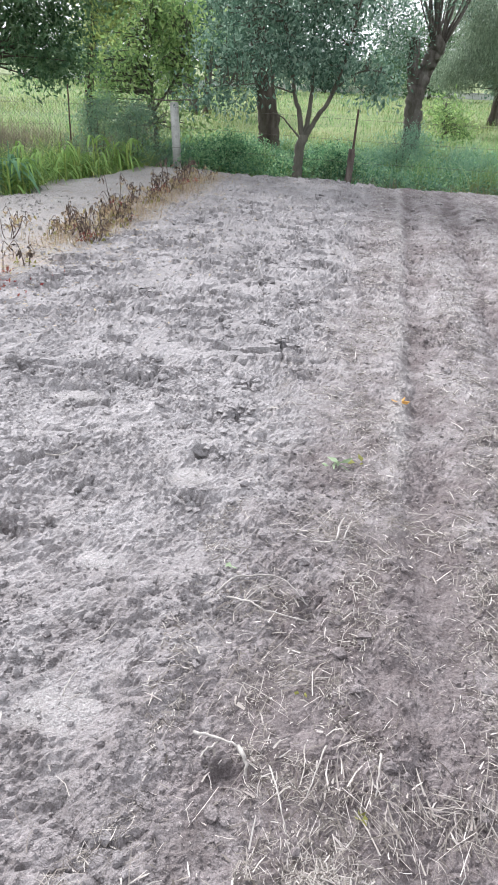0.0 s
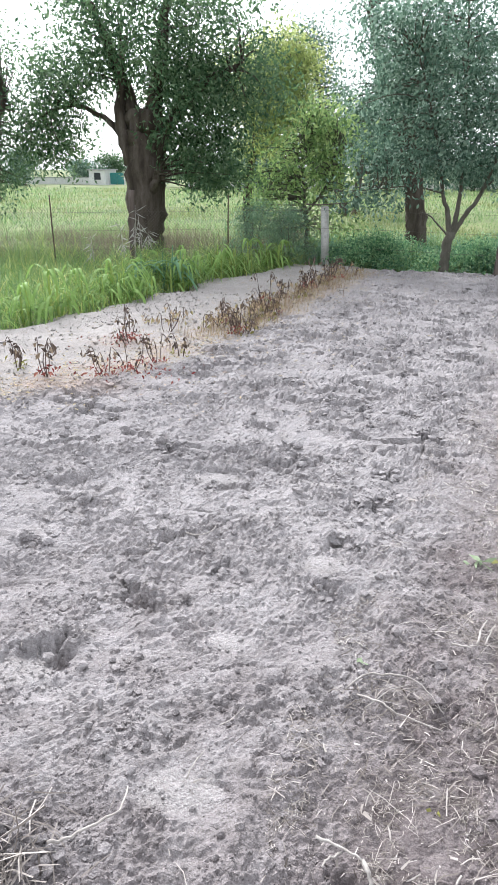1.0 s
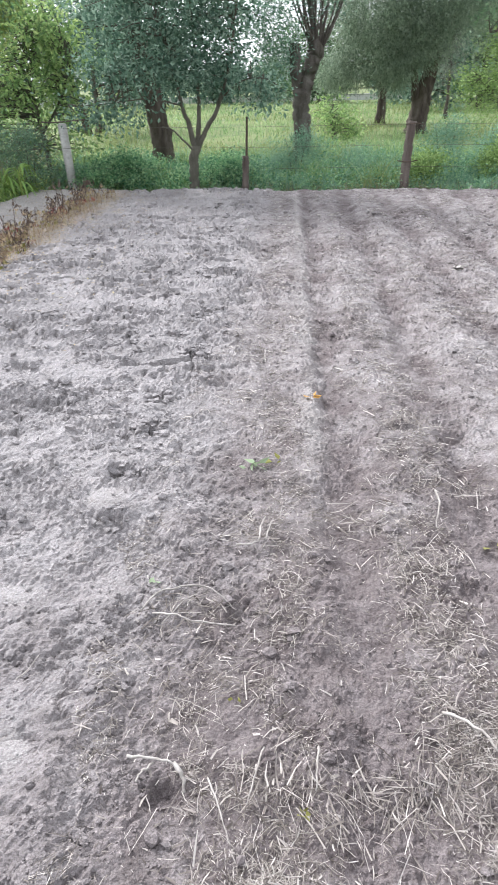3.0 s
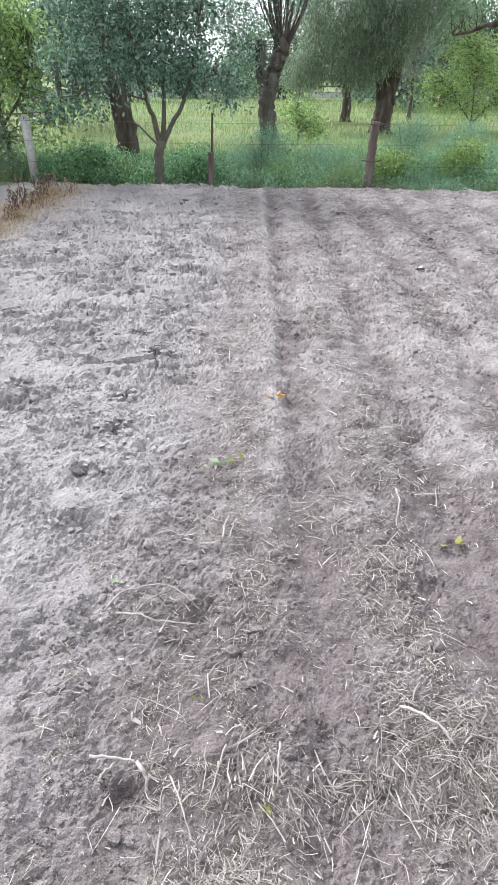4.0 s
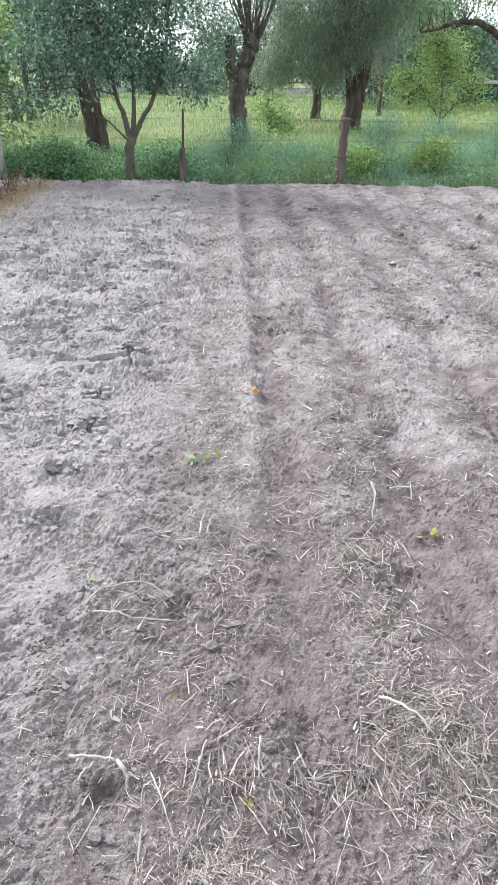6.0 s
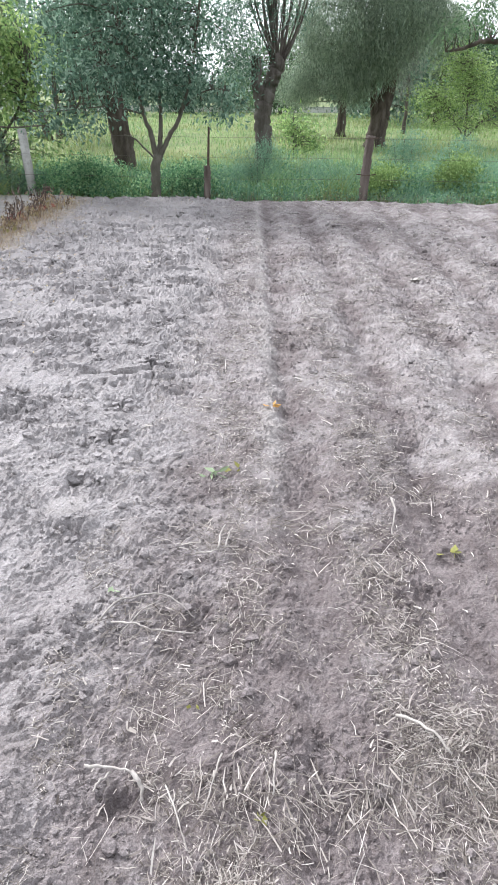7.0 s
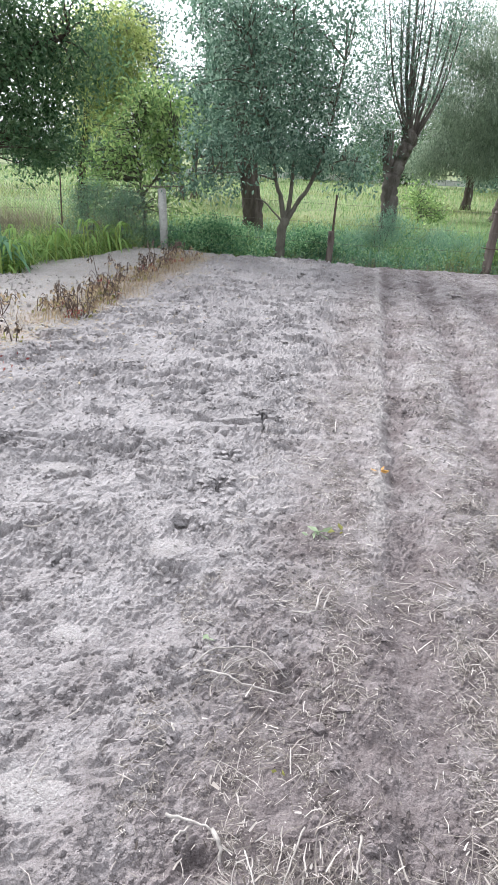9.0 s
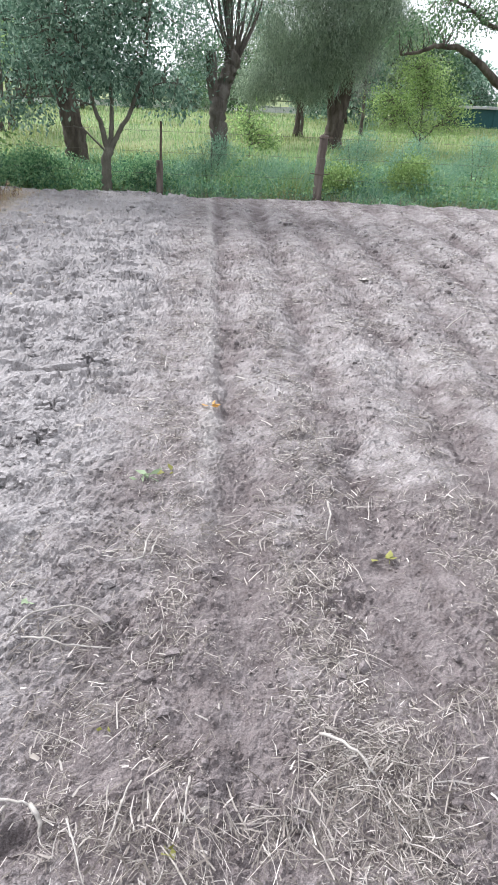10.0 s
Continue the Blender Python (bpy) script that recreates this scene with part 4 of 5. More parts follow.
# ---- fence ----
def fence():
    ob = thing("fence", (0, 0, 0), "old wire fence on mixed posts along the plot", "fence")
    v, f = box(-0.066, 0.066, -0.06, 0.06, -0.15, 1.0, 0.014)
    v = v.copy()
    v[:, 0] += -1.75 - 0.05 * v[:, 2]
    v[:, 1] += 12.5
    part("post", (v, f), CONCRETE, ob, "pale weathered concrete corner post", True)
    p = part("post", limb([(3.76, 11.42, -0.15), (3.775, 11.42, 0.3), (3.79, 11.42, 0.65), (3.82, 11.42, 0.97)], 0.078, 0.066, 10), WOOD_OLD, ob, "brown weathered round wooden post", True)
    part("peg", limb([(3.60, 11.345, 0.40), (3.78, 11.34, 0.38), (3.94, 11.345, 0.40)], 0.009, 0.008, 6), IRON, p)
    part("peg", limb([(3.70, 11.35, 0.93), (3.93, 11.35, 0.94)], 0.009, 0.008, 6), IRON, p)
    part("post", limb([(1.17, 11.7, -0.1), (1.18, 11.7, 0.25), (1.185, 11.7, 0.5)], 0.058, 0.052, 8), WOOD_OLD, ob, "short grey wooden stake", True)
    part("post", limb([(1.20, 11.73, 0.0), (1.205, 11.73, 0.6), (1.22, 11.73, 1.07)], 0.024, 0.018, 6), IRON, ob, "thin rusty iron rod")
    part("post", limb([(-5.02, 11.3, -0.1), (-5.0, 11.3, 0.6), (-4.97, 11.3, 1.28)], 0.06, 0.055, 8), WOOD_OLD, ob, "grey wooden fence post", True)
    for x in (-3.42, -6.35, -7.6):
        part("post", limb([(x, fence_y(x), -0.1), (x, fence_y(x), 0.6), (x + 0.01, fence_y(x), 1.2)], 0.013, 0.011, 6), IRON, ob, "thin rusty iron rod")
    for x in (8.8,):
        part("post", limb([(x, fence_y(x), -0.1), (x, fence_y(x), 0.5), (x + 0.02, fence_y(x), 0.98)], 0.055, 0.05, 8), WOOD_OLD, ob, "brown weathered round wooden post", True)
    part("rail", limb([(-2.12, 12.42, 1.03), (-1.9, 12.43, 1.02), (-1.6, 12.42, 1.04), (-1.35, 12.4, 1.06)], 0.014, 0.010, 6), WOOD_OLD, ob, "dark dry pole lying on the post", True)
    for z in (0.3, 0.62, 0.92):
        xs = np.array([-9, -7.6, -6.35, -5, -3.42, -1.75, 1.19, 3.76, 8.8])
        line = [(x, fence_y(x) - 0.06, z + 0.01 * math.sin(x * 7)) for x in xs]
        part("wire", limb(line, 0.0022, 0.0022, 4, 4, 0), WIRE, ob)
    mesh_wires = []
    n = 132
    xs = np.linspace(-8.6, -1.8, n)
    for s in (1, -1):
        for k in range(-18, n):
            zs = np.linspace(0.02, 1.0, 9)
            xx = xs[0] + (xs[1] - xs[0]) * (k + s * zs * 18 + (18 if s < 0 else 0))
            ok = (xx > -8.6) & (xx < -1.8)
            if ok.sum() > 2:
                pts = np.stack([xx, fence_y(xx) - 0.03, zs], -1)[ok]
                mesh_wires.append(tube(pts, np.full(len(pts), 0.0014), 3))
    part("wire_mesh", joined(mesh_wires), WIRE, ob, "rusty chain-link wire mesh")


fence()


# ---- grass and weeds ----
def scatter(n, x0, x1, y0, y1, keep, rng):
    x, y = rng.uniform(x0, x1, n), rng.uniform(y0, y1, n)
    k = keep(x, y)
    return x[k], y[k]


def stuff(name, geo, mat, label, category):
    ob = new(name, mesh(name, geo[0], geo[1], mat))
    return tagged(ob, label, category, kind="stuff")


def weeds():
    rng = np.random.default_rng(41)
    edge = lambda x, y: y > far_edge(x) + 0.05 + 0.12 * perlin(x * 3, y * 3, 62)
    x, y = scatter(90000, -9, 11, 10.2, 17, lambda x, y: edge(x, y) & (x > weed_edge(np.minimum(y, 12.5)) - 0.2) & (rng.uniform(size=len(x)) < 0.3 + 0.7 * step(-0.25, 0.3, perlin(x * 1.5, y * 1.5, 69))), rng)
    d = y - far_edge(x)
    h = (0.12 + 0.40 * step(0, 0.8, d) * (1 - 0.35 * step(1.2, 2.6, d)) * (1 - 0.3 * np.exp(-((x + 0.3) / 1.2) ** 2))) * rng.uniform(0.5, 1.35, len(x)) * (0.75 + 0.7 * perlin(x * 0.9, y * 0.9, 63) + 0.5 * perlin(x * 2.7, y * 2.7, 70)).clip(0.25, 1.7)
    base = np.stack([x, y, np.full(len(x), -0.08)], -1)
    warm = perlin(x * 0.55 + 7, y * 0.55, 64) + 0.25 * rng.normal(size=len(x)) + 0.85 * step(0.45, 0.0, d) - 0.3
    k = warm > 0.12
    stuff("weed_grass", blades(base[k], h[k], rng.uniform(0.005, 0.012, k.sum()), 0.45, rng), GRASS_DRY, "yellowing tall grass along the fence", "grass")
    cool = ~k & (perlin(x * 0.7, y * 0.7, 65) > 0.05)
    stuff("blue_green_weeds", blades(base[cool], h[cool] * 1.1, rng.uniform(0.006, 0.018, cool.sum()), 0.5, rng), WEED_BLUE, "soft blue-green weeds behind the fence", "weeds")
    r = ~k & ~cool
    stuff("tall_grass", blades(base[r], h[r], rng.uniform(0.006, 0.018, r.sum()), 0.6, rng), GRASS, "tall green grass behind the fence", "grass")

    x, y = scatter(8000, -9, 10, 10.3, 15, lambda x, y: edge(x, y - 0.05) & (x > weed_edge(np.minimum(y, 12.5)) - 0.6), rng)
    top = rng.uniform(0.2, 0.62, len(x)) * (0.5 + 0.5 * step(0, 0.8, y - far_edge(x))) * (1 - 0.4 * step(1.2, 2.4, y - far_edge(x))) * (0.8 + 0.8 * perlin(x * 1.3, y * 1.3, 72)).clip(0.3, 1.5)
    near = np.exp(-((x + 0.1) / 1.3) ** 2)
    own = np.repeat(np.arange(len(x)), 16)
    u = rng.uniform(0.1, 1, len(own))
    c = np.stack([x[own] + rng.normal(size=len(own)) * 0.07, y[own] + rng.normal(size=len(own)) * 0.07, -0.08 + top[own] * u], -1)
    dark = rng.uniform(size=len(own)) < 0.35 + 0.6 * near[own]
    stuff("leafy_weeds", leaves(c[dark], 0.062, 0.030, 0.1, rng), WEED, "dark leafy weeds at the foot of the fence", "weeds")
    stuff("pale_weeds", leaves(c[~dark], 0.06, 0.020, 0.0, rng), WEED_BLUE, "light leafy weeds at the foot of the fence", "weeds")

    x, y = scatter(9000, 0.2, 9.5, 10.0, 12.4, lambda x, y: edge(x, y + 0.12) & (y < far_edge(x) + 0.45) & (rng.uniform(size=len(x)) < 0.35 + 0.8 * step(-0.1, 0.4, perlin(x * 1.4, y * 1.4, 77))), rng)
    stuff("dry_fringe", blades(np.stack([x, y, np.full(len(x), -0.06)], -1), rng.uniform(0.06, 0.26, len(x)), rng.uniform(0.003, 0.008, len(x)), 0.6, rng), SEED, "dry brownish grass fringe at the foot of the fence", "grass")
    x, y = scatter(15000, -10, -2.6, 11.0, 16.5, lambda x, y: (y > fence_y(x) + 0.1) & (rng.uniform(size=len(x)) < step(-0.1, 0.4, perlin(x * 0.8, y * 0.8, 73))), rng)
    base = np.stack([x, y, np.full(len(x), -0.08)], -1)
    stuff("seed_grass", blades(base, rng.uniform(0.25, 0.6, len(x)), rng.uniform(0.004, 0.011, len(x)), 0.35, rng), SEED, "brownish seeding grass behind the wire mesh", "grass")
    n = 100000
    y = 15.5 + 44.5 * rng.uniform(0, 1, n) ** 1.7
    x = rng.uniform(-0.95, 0.85, n) * (y + 4)
    base = np.stack([x, y, np.full(n, -0.08)], -1)
    h = rng.uniform(0.14, 0.42, n) * (0.75 + 0.5 * perlin(x * 0.3, y * 0.3, 66))
    w = rng.uniform(0.006, 0.012, n) * (y / 16)
    k = perlin(x * 0.22, y * 0.22, 67) + 0.25 * rng.normal(size=n) > 0.12
    stuff("meadow_grass", blades(base[k], h[k], w[k], 0.5, rng, 2), GRASS_DRY, "yellow-green meadow grass", "grass")
    stuff("meadow_grass", blades(base[~k], h[~k], w[~k], 0.5, rng, 2), GRASS, "green meadow grass", "grass")

    x, y = scatter(34000, -10, -2, 3.6, 12.8, lambda x, y: (x < weed_edge(y) - 0.02 + 0.16 * perlin(x * 2, y * 2, 61)), rng)
    q = weed_edge(y) - x
    base = np.stack([x, y, np.full(len(x), -0.09)], -1)
    h = (0.18 + 0.30 * step(0, 0.35, q)) * rng.uniform(0.45, 1.4, len(x)) * (0.85 + 0.6 * perlin(x * 1.6, y * 1.6, 68))
    k = rng.uniform(size=len(x)) < 0.4
    stuff("border_grass", blades(base[k], h[k], rng.uniform(0.008, 0.022, k.sum()), 1.0, rng), MAIZE, "bright green grass along the path", "grass")
    stuff("border_grass", blades(base[~k], h[~k], rng.uniform(0.006, 0.013, (~k).sum()), 0.7, rng), GRASS, "green grass along the path", "grass")


weeds()


# ---- maize along the path ----
def maize(at, height, seed, mat, leaf_width):
    rng = np.random.default_rng(seed)
    ob = thing("maize_plant", at, "young maize plant with arching yellow-green leaves" if mat is MAIZE else "taller maize plant with broad blue-green leaves", "maize", "maize along the path")
    part("stalk", limb([(0, 0, -0.02), (0.01, 0, height * 0.5), (0.015, 0.01, height * 0.85)], 0.013, 0.006, 6), mat, ob)
    for k in range(9):
        z = height * rng.uniform(0.12, 0.8)
        a = rng.uniform(0, 2 * np.pi)
        le = rng.uniform(0.28, 0.5) * (0.75 + height * 0.55)
        u = np.linspace(0, 1, 8)
        rise = rng.uniform(0.35, 0.75)
        r = le * (u - 0.15 * u * u)
        zz = z + le * (rise * u * 1.6 - (rise + 0.62) * u * u * 1.1)
        zz = np.maximum(zz, 0.01)
        w = leaf_width * np.sin(np.pi * np.clip(u * 0.93 + 0.07, 0, 1)) ** 0.6 + 0.001
        c = np.stack([np.cos(a) * r, np.sin(a) * r, zz], -1)
        s = np.array([-math.sin(a), math.cos(a), 0.0])
        v = np.stack([c - s * w[:, None], c + np.array([0, 0, -0.008]) * (w / 0.021)[:, None], c + s * w[:, None]], 1).reshape(-1, 3)
        i = np.arange(7)[:, None] * 3
        f = np.concatenate([i + [0, 1, 4], i + [0, 4, 3], i + [1, 2, 5], i + [1, 5, 4]])
        part("leaf", (v, f), mat, ob, smooth=True)
    return ob


def maize_row():
    rng = np.random.default_rng(51)
    kinds = []
    for k, (y, off, h) in enumerate(((9.3, 0.25, 0.78), (9.9, 0.2, 0.55), (8.5, 0.3, 0.48), (7.4, 0.35, 0.42))):
        kinds.append(maize((float(weed_edge(y)) - off, y, -0.06), h, 52 + k, MAIZE_BLUE if k == 0 else MAIZE, (0.03, 0.017, 0.014, 0.012)[k]))
    for k in range(84):
        y = rng.uniform(5.4, 12.2)
        x = float(weed_edge(y)) - rng.uniform(0.05, 0.9)
        src = kinds[1 + k % 3]
        copy_thing(src, pose(x, y, -0.06, 0, 0, rng.uniform(0, 360)) @ Matrix.Scale(rng.uniform(0.7, 1.35), 4))
    for x, y in ((-3.75, 9.55), (-3.55, 9.75), (-3.95, 9.2)):
        copy_thing(kinds[0], pose(x, y, -0.06, 0, 0, rng.uniform(0, 360)) @ Matrix.Scale(rng.uniform(0.8, 0.95), 4))


maize_row()


# ---- pale dead stalks before the old tree ----
def dead_stalk(x, y, height, seed):
    rng = np.random.default_rng(seed)
    ob = thing("dead_stalk", (x, y, -0.06), "pale dead weed stalk with drooping dry leaves", "plant", "dead stalks by the fence")
    tip = np.array([rng.uniform(-0.08, 0.08), rng.uniform(-0.05, 0.05), height])
    part("stem", limb([(0, 0, -0.03), tip * 0.5 + np.array([0.02, 0, 0]), tip], 0.008, 0.004, 6), STICK, ob)
    u = rng.uniform(0.45, 1.0, 16)[:, None]
    part("leaves", leaves(tip * u, 0.20, 0.024, 0.55, rng, 0.3), HUSK, ob)


for k, (sx, sy, sh) in enumerate(((-4.95, 11.15, 1.1), (-4.8, 11.2, 0.95), (-5.05, 11.0, 0.8), (-4.7, 11.1, 0.7), (-5.6, 10.9, 0.6))):
    dead_stalk(sx, sy, sh, 330 + k)


# ---- withered plants between plot and path ----
def withered(at, seed, height, leaf_mat, low_mat=None):
    rng = np.random.default_rng(seed)
    ob = thing("withered_plant", at, "withered brown plant with curled hanging leaves" if low_mat is None else "withered plant with dark tops and red lower leaves" if low_mat is RED_LEAF else "withered plant with a few yellow-green lower leaves", "plant", "withered plants beside the path")
    tips, low = [], []
    for k in range(4):
        a, h = rng.uniform(0, 2 * np.pi), height * rng.uniform(0.35, 1.0)
        o = rng.uniform(0.03, 0.14)
        foot = np.array([math.cos(a) * 0.02, math.sin(a) * 0.02, -0.02])
        top = np.array([math.cos(a) * o, math.sin(a) * o, h])
        hook = top + np.array([math.cos(a) * 0.04, math.sin(a) * 0.04, -0.035])
        part("stem", limb([foot, (foot + top) / 2 + rng.normal(size=3) * 0.02, top, hook], 0.0038, 0.002, 5, 4), WITHER_STEM, ob)
        tips.append(hook + rng.normal(size=(3, 3)) * 0.016)
        tips.append(foot + (top - foot) * rng.uniform(0.6, 0.95) + rng.normal(size=(2, 3)) * 0.012)
        low.append(foot + (top - foot) * 0.25 + rng.normal(size=(4, 3)) * np.array([0.05, 0.05, 0.02]))
    part("leaves", leaves(np.concatenate(tips), 0.055, 0.024, 0.9, rng, 0.5), leaf_mat, ob)
    if low_mat is not None:
        part("lower_leaves", leaves(np.concatenate(low), 0.05, 0.024, 0.4, rng, 0.3), low_mat, ob)
    return ob


def withered_rows():
    rng = np.random.default_rng(61)
    spots = [(-2.44, 4.9), (-3.3, 4.95), (-2.95, 4.8), (-2.29, 5.06), (-2.18, 5.4), (-2.06, 5.68), (-2.84, 6.13), (-2.84, 6.84), (-2.56, 6.61), (-2.6, 7.13), (-2.26, 6.88), (-2.15, 7.45), (-1.75, 6.91), (-1.82, 7.46), (-1.96, 8.46), (-1.83, 9.28), (-2.75, 6.05)]
    for k in range(40):
        y = rng.uniform(6.6, 11.2)
        spots.append((float(till_left(y)) - rng.uniform(0.08, 0.65), y))
    kinds = [withered((*spots[0], 0), 62, 0.30, WITHER, RED_LEAF), withered((*spots[3], 0), 63, 0.34, WITHER, RED_LEAF), withered((*spots[5], 0), 64, 0.26, WITHER, YELLOW_LEAF), withered((*spots[10], 0), 65, 0.22, WITHER_PALE, YELLOW_LEAF), withered((*spots[11], 0), 66, 0.18, WITHER_PALE)]
    used = {0, 3, 5, 10, 11}
    for i, (x, y) in enumerate(spots):
        if i not in used:
            src = kinds[int(rng.integers(0, 3) if y < 6.4 or rng.uniform() < 0.3 else rng.integers(3, 5))]
            copy_thing(src, pose(x, y, 0, 0, 0, rng.uniform(0, 360)) @ Matrix.Scale(rng.uniform(0.8, 1.35), 4))
    n = 7500
    y = rng.uniform(4.0, 11.6, n)
    x = till_left(y) - 0.35 + rng.normal(size=n) * np.where(rng.uniform(size=n) < 0.6, 0.26, 0.9)
    x = np.maximum(x, weed_edge(y))
    c = np.stack([x, y, relief(x, y) + 0.008], -1)
    v, f = leaves(c, 0.05, 0.013, -0.05, rng)
    v[:, 2] = np.repeat(c[:, 2], 4) + (v[:, 2] - np.repeat(c[:, 2], 4)) * 0.25
    stuff("leaf_litter", (v, f), WITHER_PALE, "pale dry leaf litter among withered plants", "litter")
    n = 1500
    y = rng.uniform(6.4, 11.2, n)
    x = till_left(y) - 0.36 + rng.normal(size=n) * 0.17
    stuff("dry_grass", blades(np.stack([x, y, relief(x, y) - 0.01], -1), rng.uniform(0.05, 0.24, n), rng.uniform(0.003, 0.007, n), 0.5, rng), WITHER_PALE, "pale dry grass among withered plants", "grass")
    n = 200
    which = rng.uniform(size=n) < 0.6
    x = np.where(which, -2.35, -2.84) + rng.normal(size=n) * np.where(which, 0.32, 0.16)
    y = np.where(which, 5.05, 6.12) + rng.normal(size=n) * 0.16
    c = np.stack([x, y, relief(x, y) + 0.005 + rng.uniform(0, 0.07, n)], -1)
    stuff("red_litter", leaves(c, 0.036, 0.016, 0.2, rng), RED_LEAF, "dull red fallen leaves under withered plants", "litter")


withered_rows()


# ---- clods ----
def clod_field(name, x, y, r, rounds, sink, label, rng):
    """Angular lumps of soil, each of its own shape, sunk a little into the ground."""
    bm = bmesh.new()
    if rounds:
        bmesh.ops.create_icosphere(bm, subdivisions=1, radius=1)
    else:
        bmesh.ops.create_cone(bm, segments=4, radius1=0.95, radius2=0.55, depth=1.3, cap_ends=True)
        bmesh.ops.triangulate(bm, faces=bm.faces[:])
    bm.verts.index_update()
    sv = np.array([v.co[:] for v in bm.verts])
    sf = np.array([[v.index for v in f.verts] for f in bm.faces])
    bm.free()
    n, k = len(x), len(sv)
    c = np.stack([x, y, relief(x, y) + r * sink], -1)
    v = sv[None] * (1 + 0.25 * rng.normal(size=(n, k, 1))) * (r[:, None, None] * rng.uniform(0.7, 1.3, (n, 1, 3)))
    a = rng.uniform(0, 2 * np.pi, n)[:, None]
    v = np.stack([v[..., 0] * np.cos(a) - v[..., 1] * np.sin(a), v[..., 0] * np.sin(a) + v[..., 1] * np.cos(a), v[..., 2] * 0.8], -1)
    f = (np.arange(n)[:, None, None] * k + sf[None]).reshape(-1, 3)
    ob = stuff(name, ((c[:, None] + v).reshape(-1, 3), f), SOIL, label, "clods")
    for key, values in zip(("mulch", "path", "rust", "wet_and_shade"), zones(x, y)):
        at = ob.data.attributes.new(key, "FLOAT", "POINT")
        at.data.foreach_set("value", np.repeat(values * 0.85, k).astype(np.float32))


def clods():
    rng = np.random.default_rng(71)
    n = 120000
    y = 0.55 + 8.5 * rng.uniform(0, 1, n) ** 2.0
    x = 0.1 + rng.uniform(-1, 1, n) * (0.75 + 0.62 * y)
    m, p, _, _ = zones(x, y)
    lumpy = np.clip(0.45 + 1.1 * perlin(x * 1.9, y * 1.9, 17) + 0.5 * perlin(x * 5, y * 5, 19), 0.12, 1)
    keep = rng.uniform(size=n) < (1 - 0.55 * m) * (1 - 0.45 * p) * 0.62 * lumpy
    x, y, lumpy = x[keep], y[keep], lumpy[keep]
    r = (0.0024 + 0.0052 * rng.uniform(0, 1, len(x)) ** 2.5) * (0.8 + 0.24 * y)
    clod_field("soil_crumbs", x, y, r, False, 0.4, "loose grey crumbs of dry soil", rng)
    n = 15000
    y = 0.6 + 9.5 * rng.uniform(0, 1, n) ** 1.7
    x = 0.1 + rng.uniform(-1, 1, n) * (0.75 + 0.62 * y)
    m, p, _, _ = zones(x, y)
    keep = rng.uniform(size=n) < (1 - 0.75 * m) * (1 - 0.85 * p) * np.clip(0.18 + 1.2 * perlin(x * 1.9, y * 1.9, 17) + 0.9 * perlin(x * 4.3, y * 5.3, 20), 0.06, 0.8)
    x, y = x[keep], y[keep]
    near = [(dx + ra * math.cos(a) * q, dy + 0.8 * ra * math.sin(a) * q) for dx, dy, ra, *_ in DENTS if dx - 0.16 * dy < -0.4 for a, q in zip(rng.uniform(0, 6.28, 22), rng.uniform(0.6, 1.5, 22))]
    x, y = np.concatenate([x, [q[0] for q in near]]), np.concatenate([y, [q[1] for q in near]])
    r = (0.0055 + 0.014 * rng.uniform(0, 1, len(x)) ** 3) * (0.85 + 0.14 * y)
    clod_field("soil_clods", x, y, r, True, 0.4, "loose grey soil clods lying on the tilled bed", rng)


clods()


# ---- straw ----
def strips(x, y, length, width, rng, lift=0.004, tilt=0.12, heading=None):
    n = len(x)
    a = rng.uniform(0, 2 * np.pi, n) if heading is None else heading + rng.normal(size=n) * 0.75
    d = np.stack([np.cos(a), np.sin(a), rng.normal(size=n) * tilt], -1)
    s = np.stack([-np.sin(a), np.cos(a), rng.normal(size=n) * 0.5], -1) * (width / 2)[:, None]
    c = np.stack([x, y, relief(x, y) + lift + 0.02 * tilt * rng.uniform(0, 1, n)], -1)
    bend = np.stack([-np.sin(a), np.cos(a), np.zeros(n)], -1) * (length * rng.normal(size=n) * 0.05)[:, None]
    bend[:, 2] += length * 0.04
    half = d * (length / 2)[:, None]
    v = np.stack([c - half - s, c - half + s, c + bend - s, c + bend + s, c + half - s * 0.5, c + half + s * 0.5], 1).reshape(-1, 3)
    k = np.arange(n)[:, None] * 6
    return v, np.concatenate([k + [0, 1, 3], k + [0, 3, 2], k + [2, 3, 5], k + [2, 5, 4]])


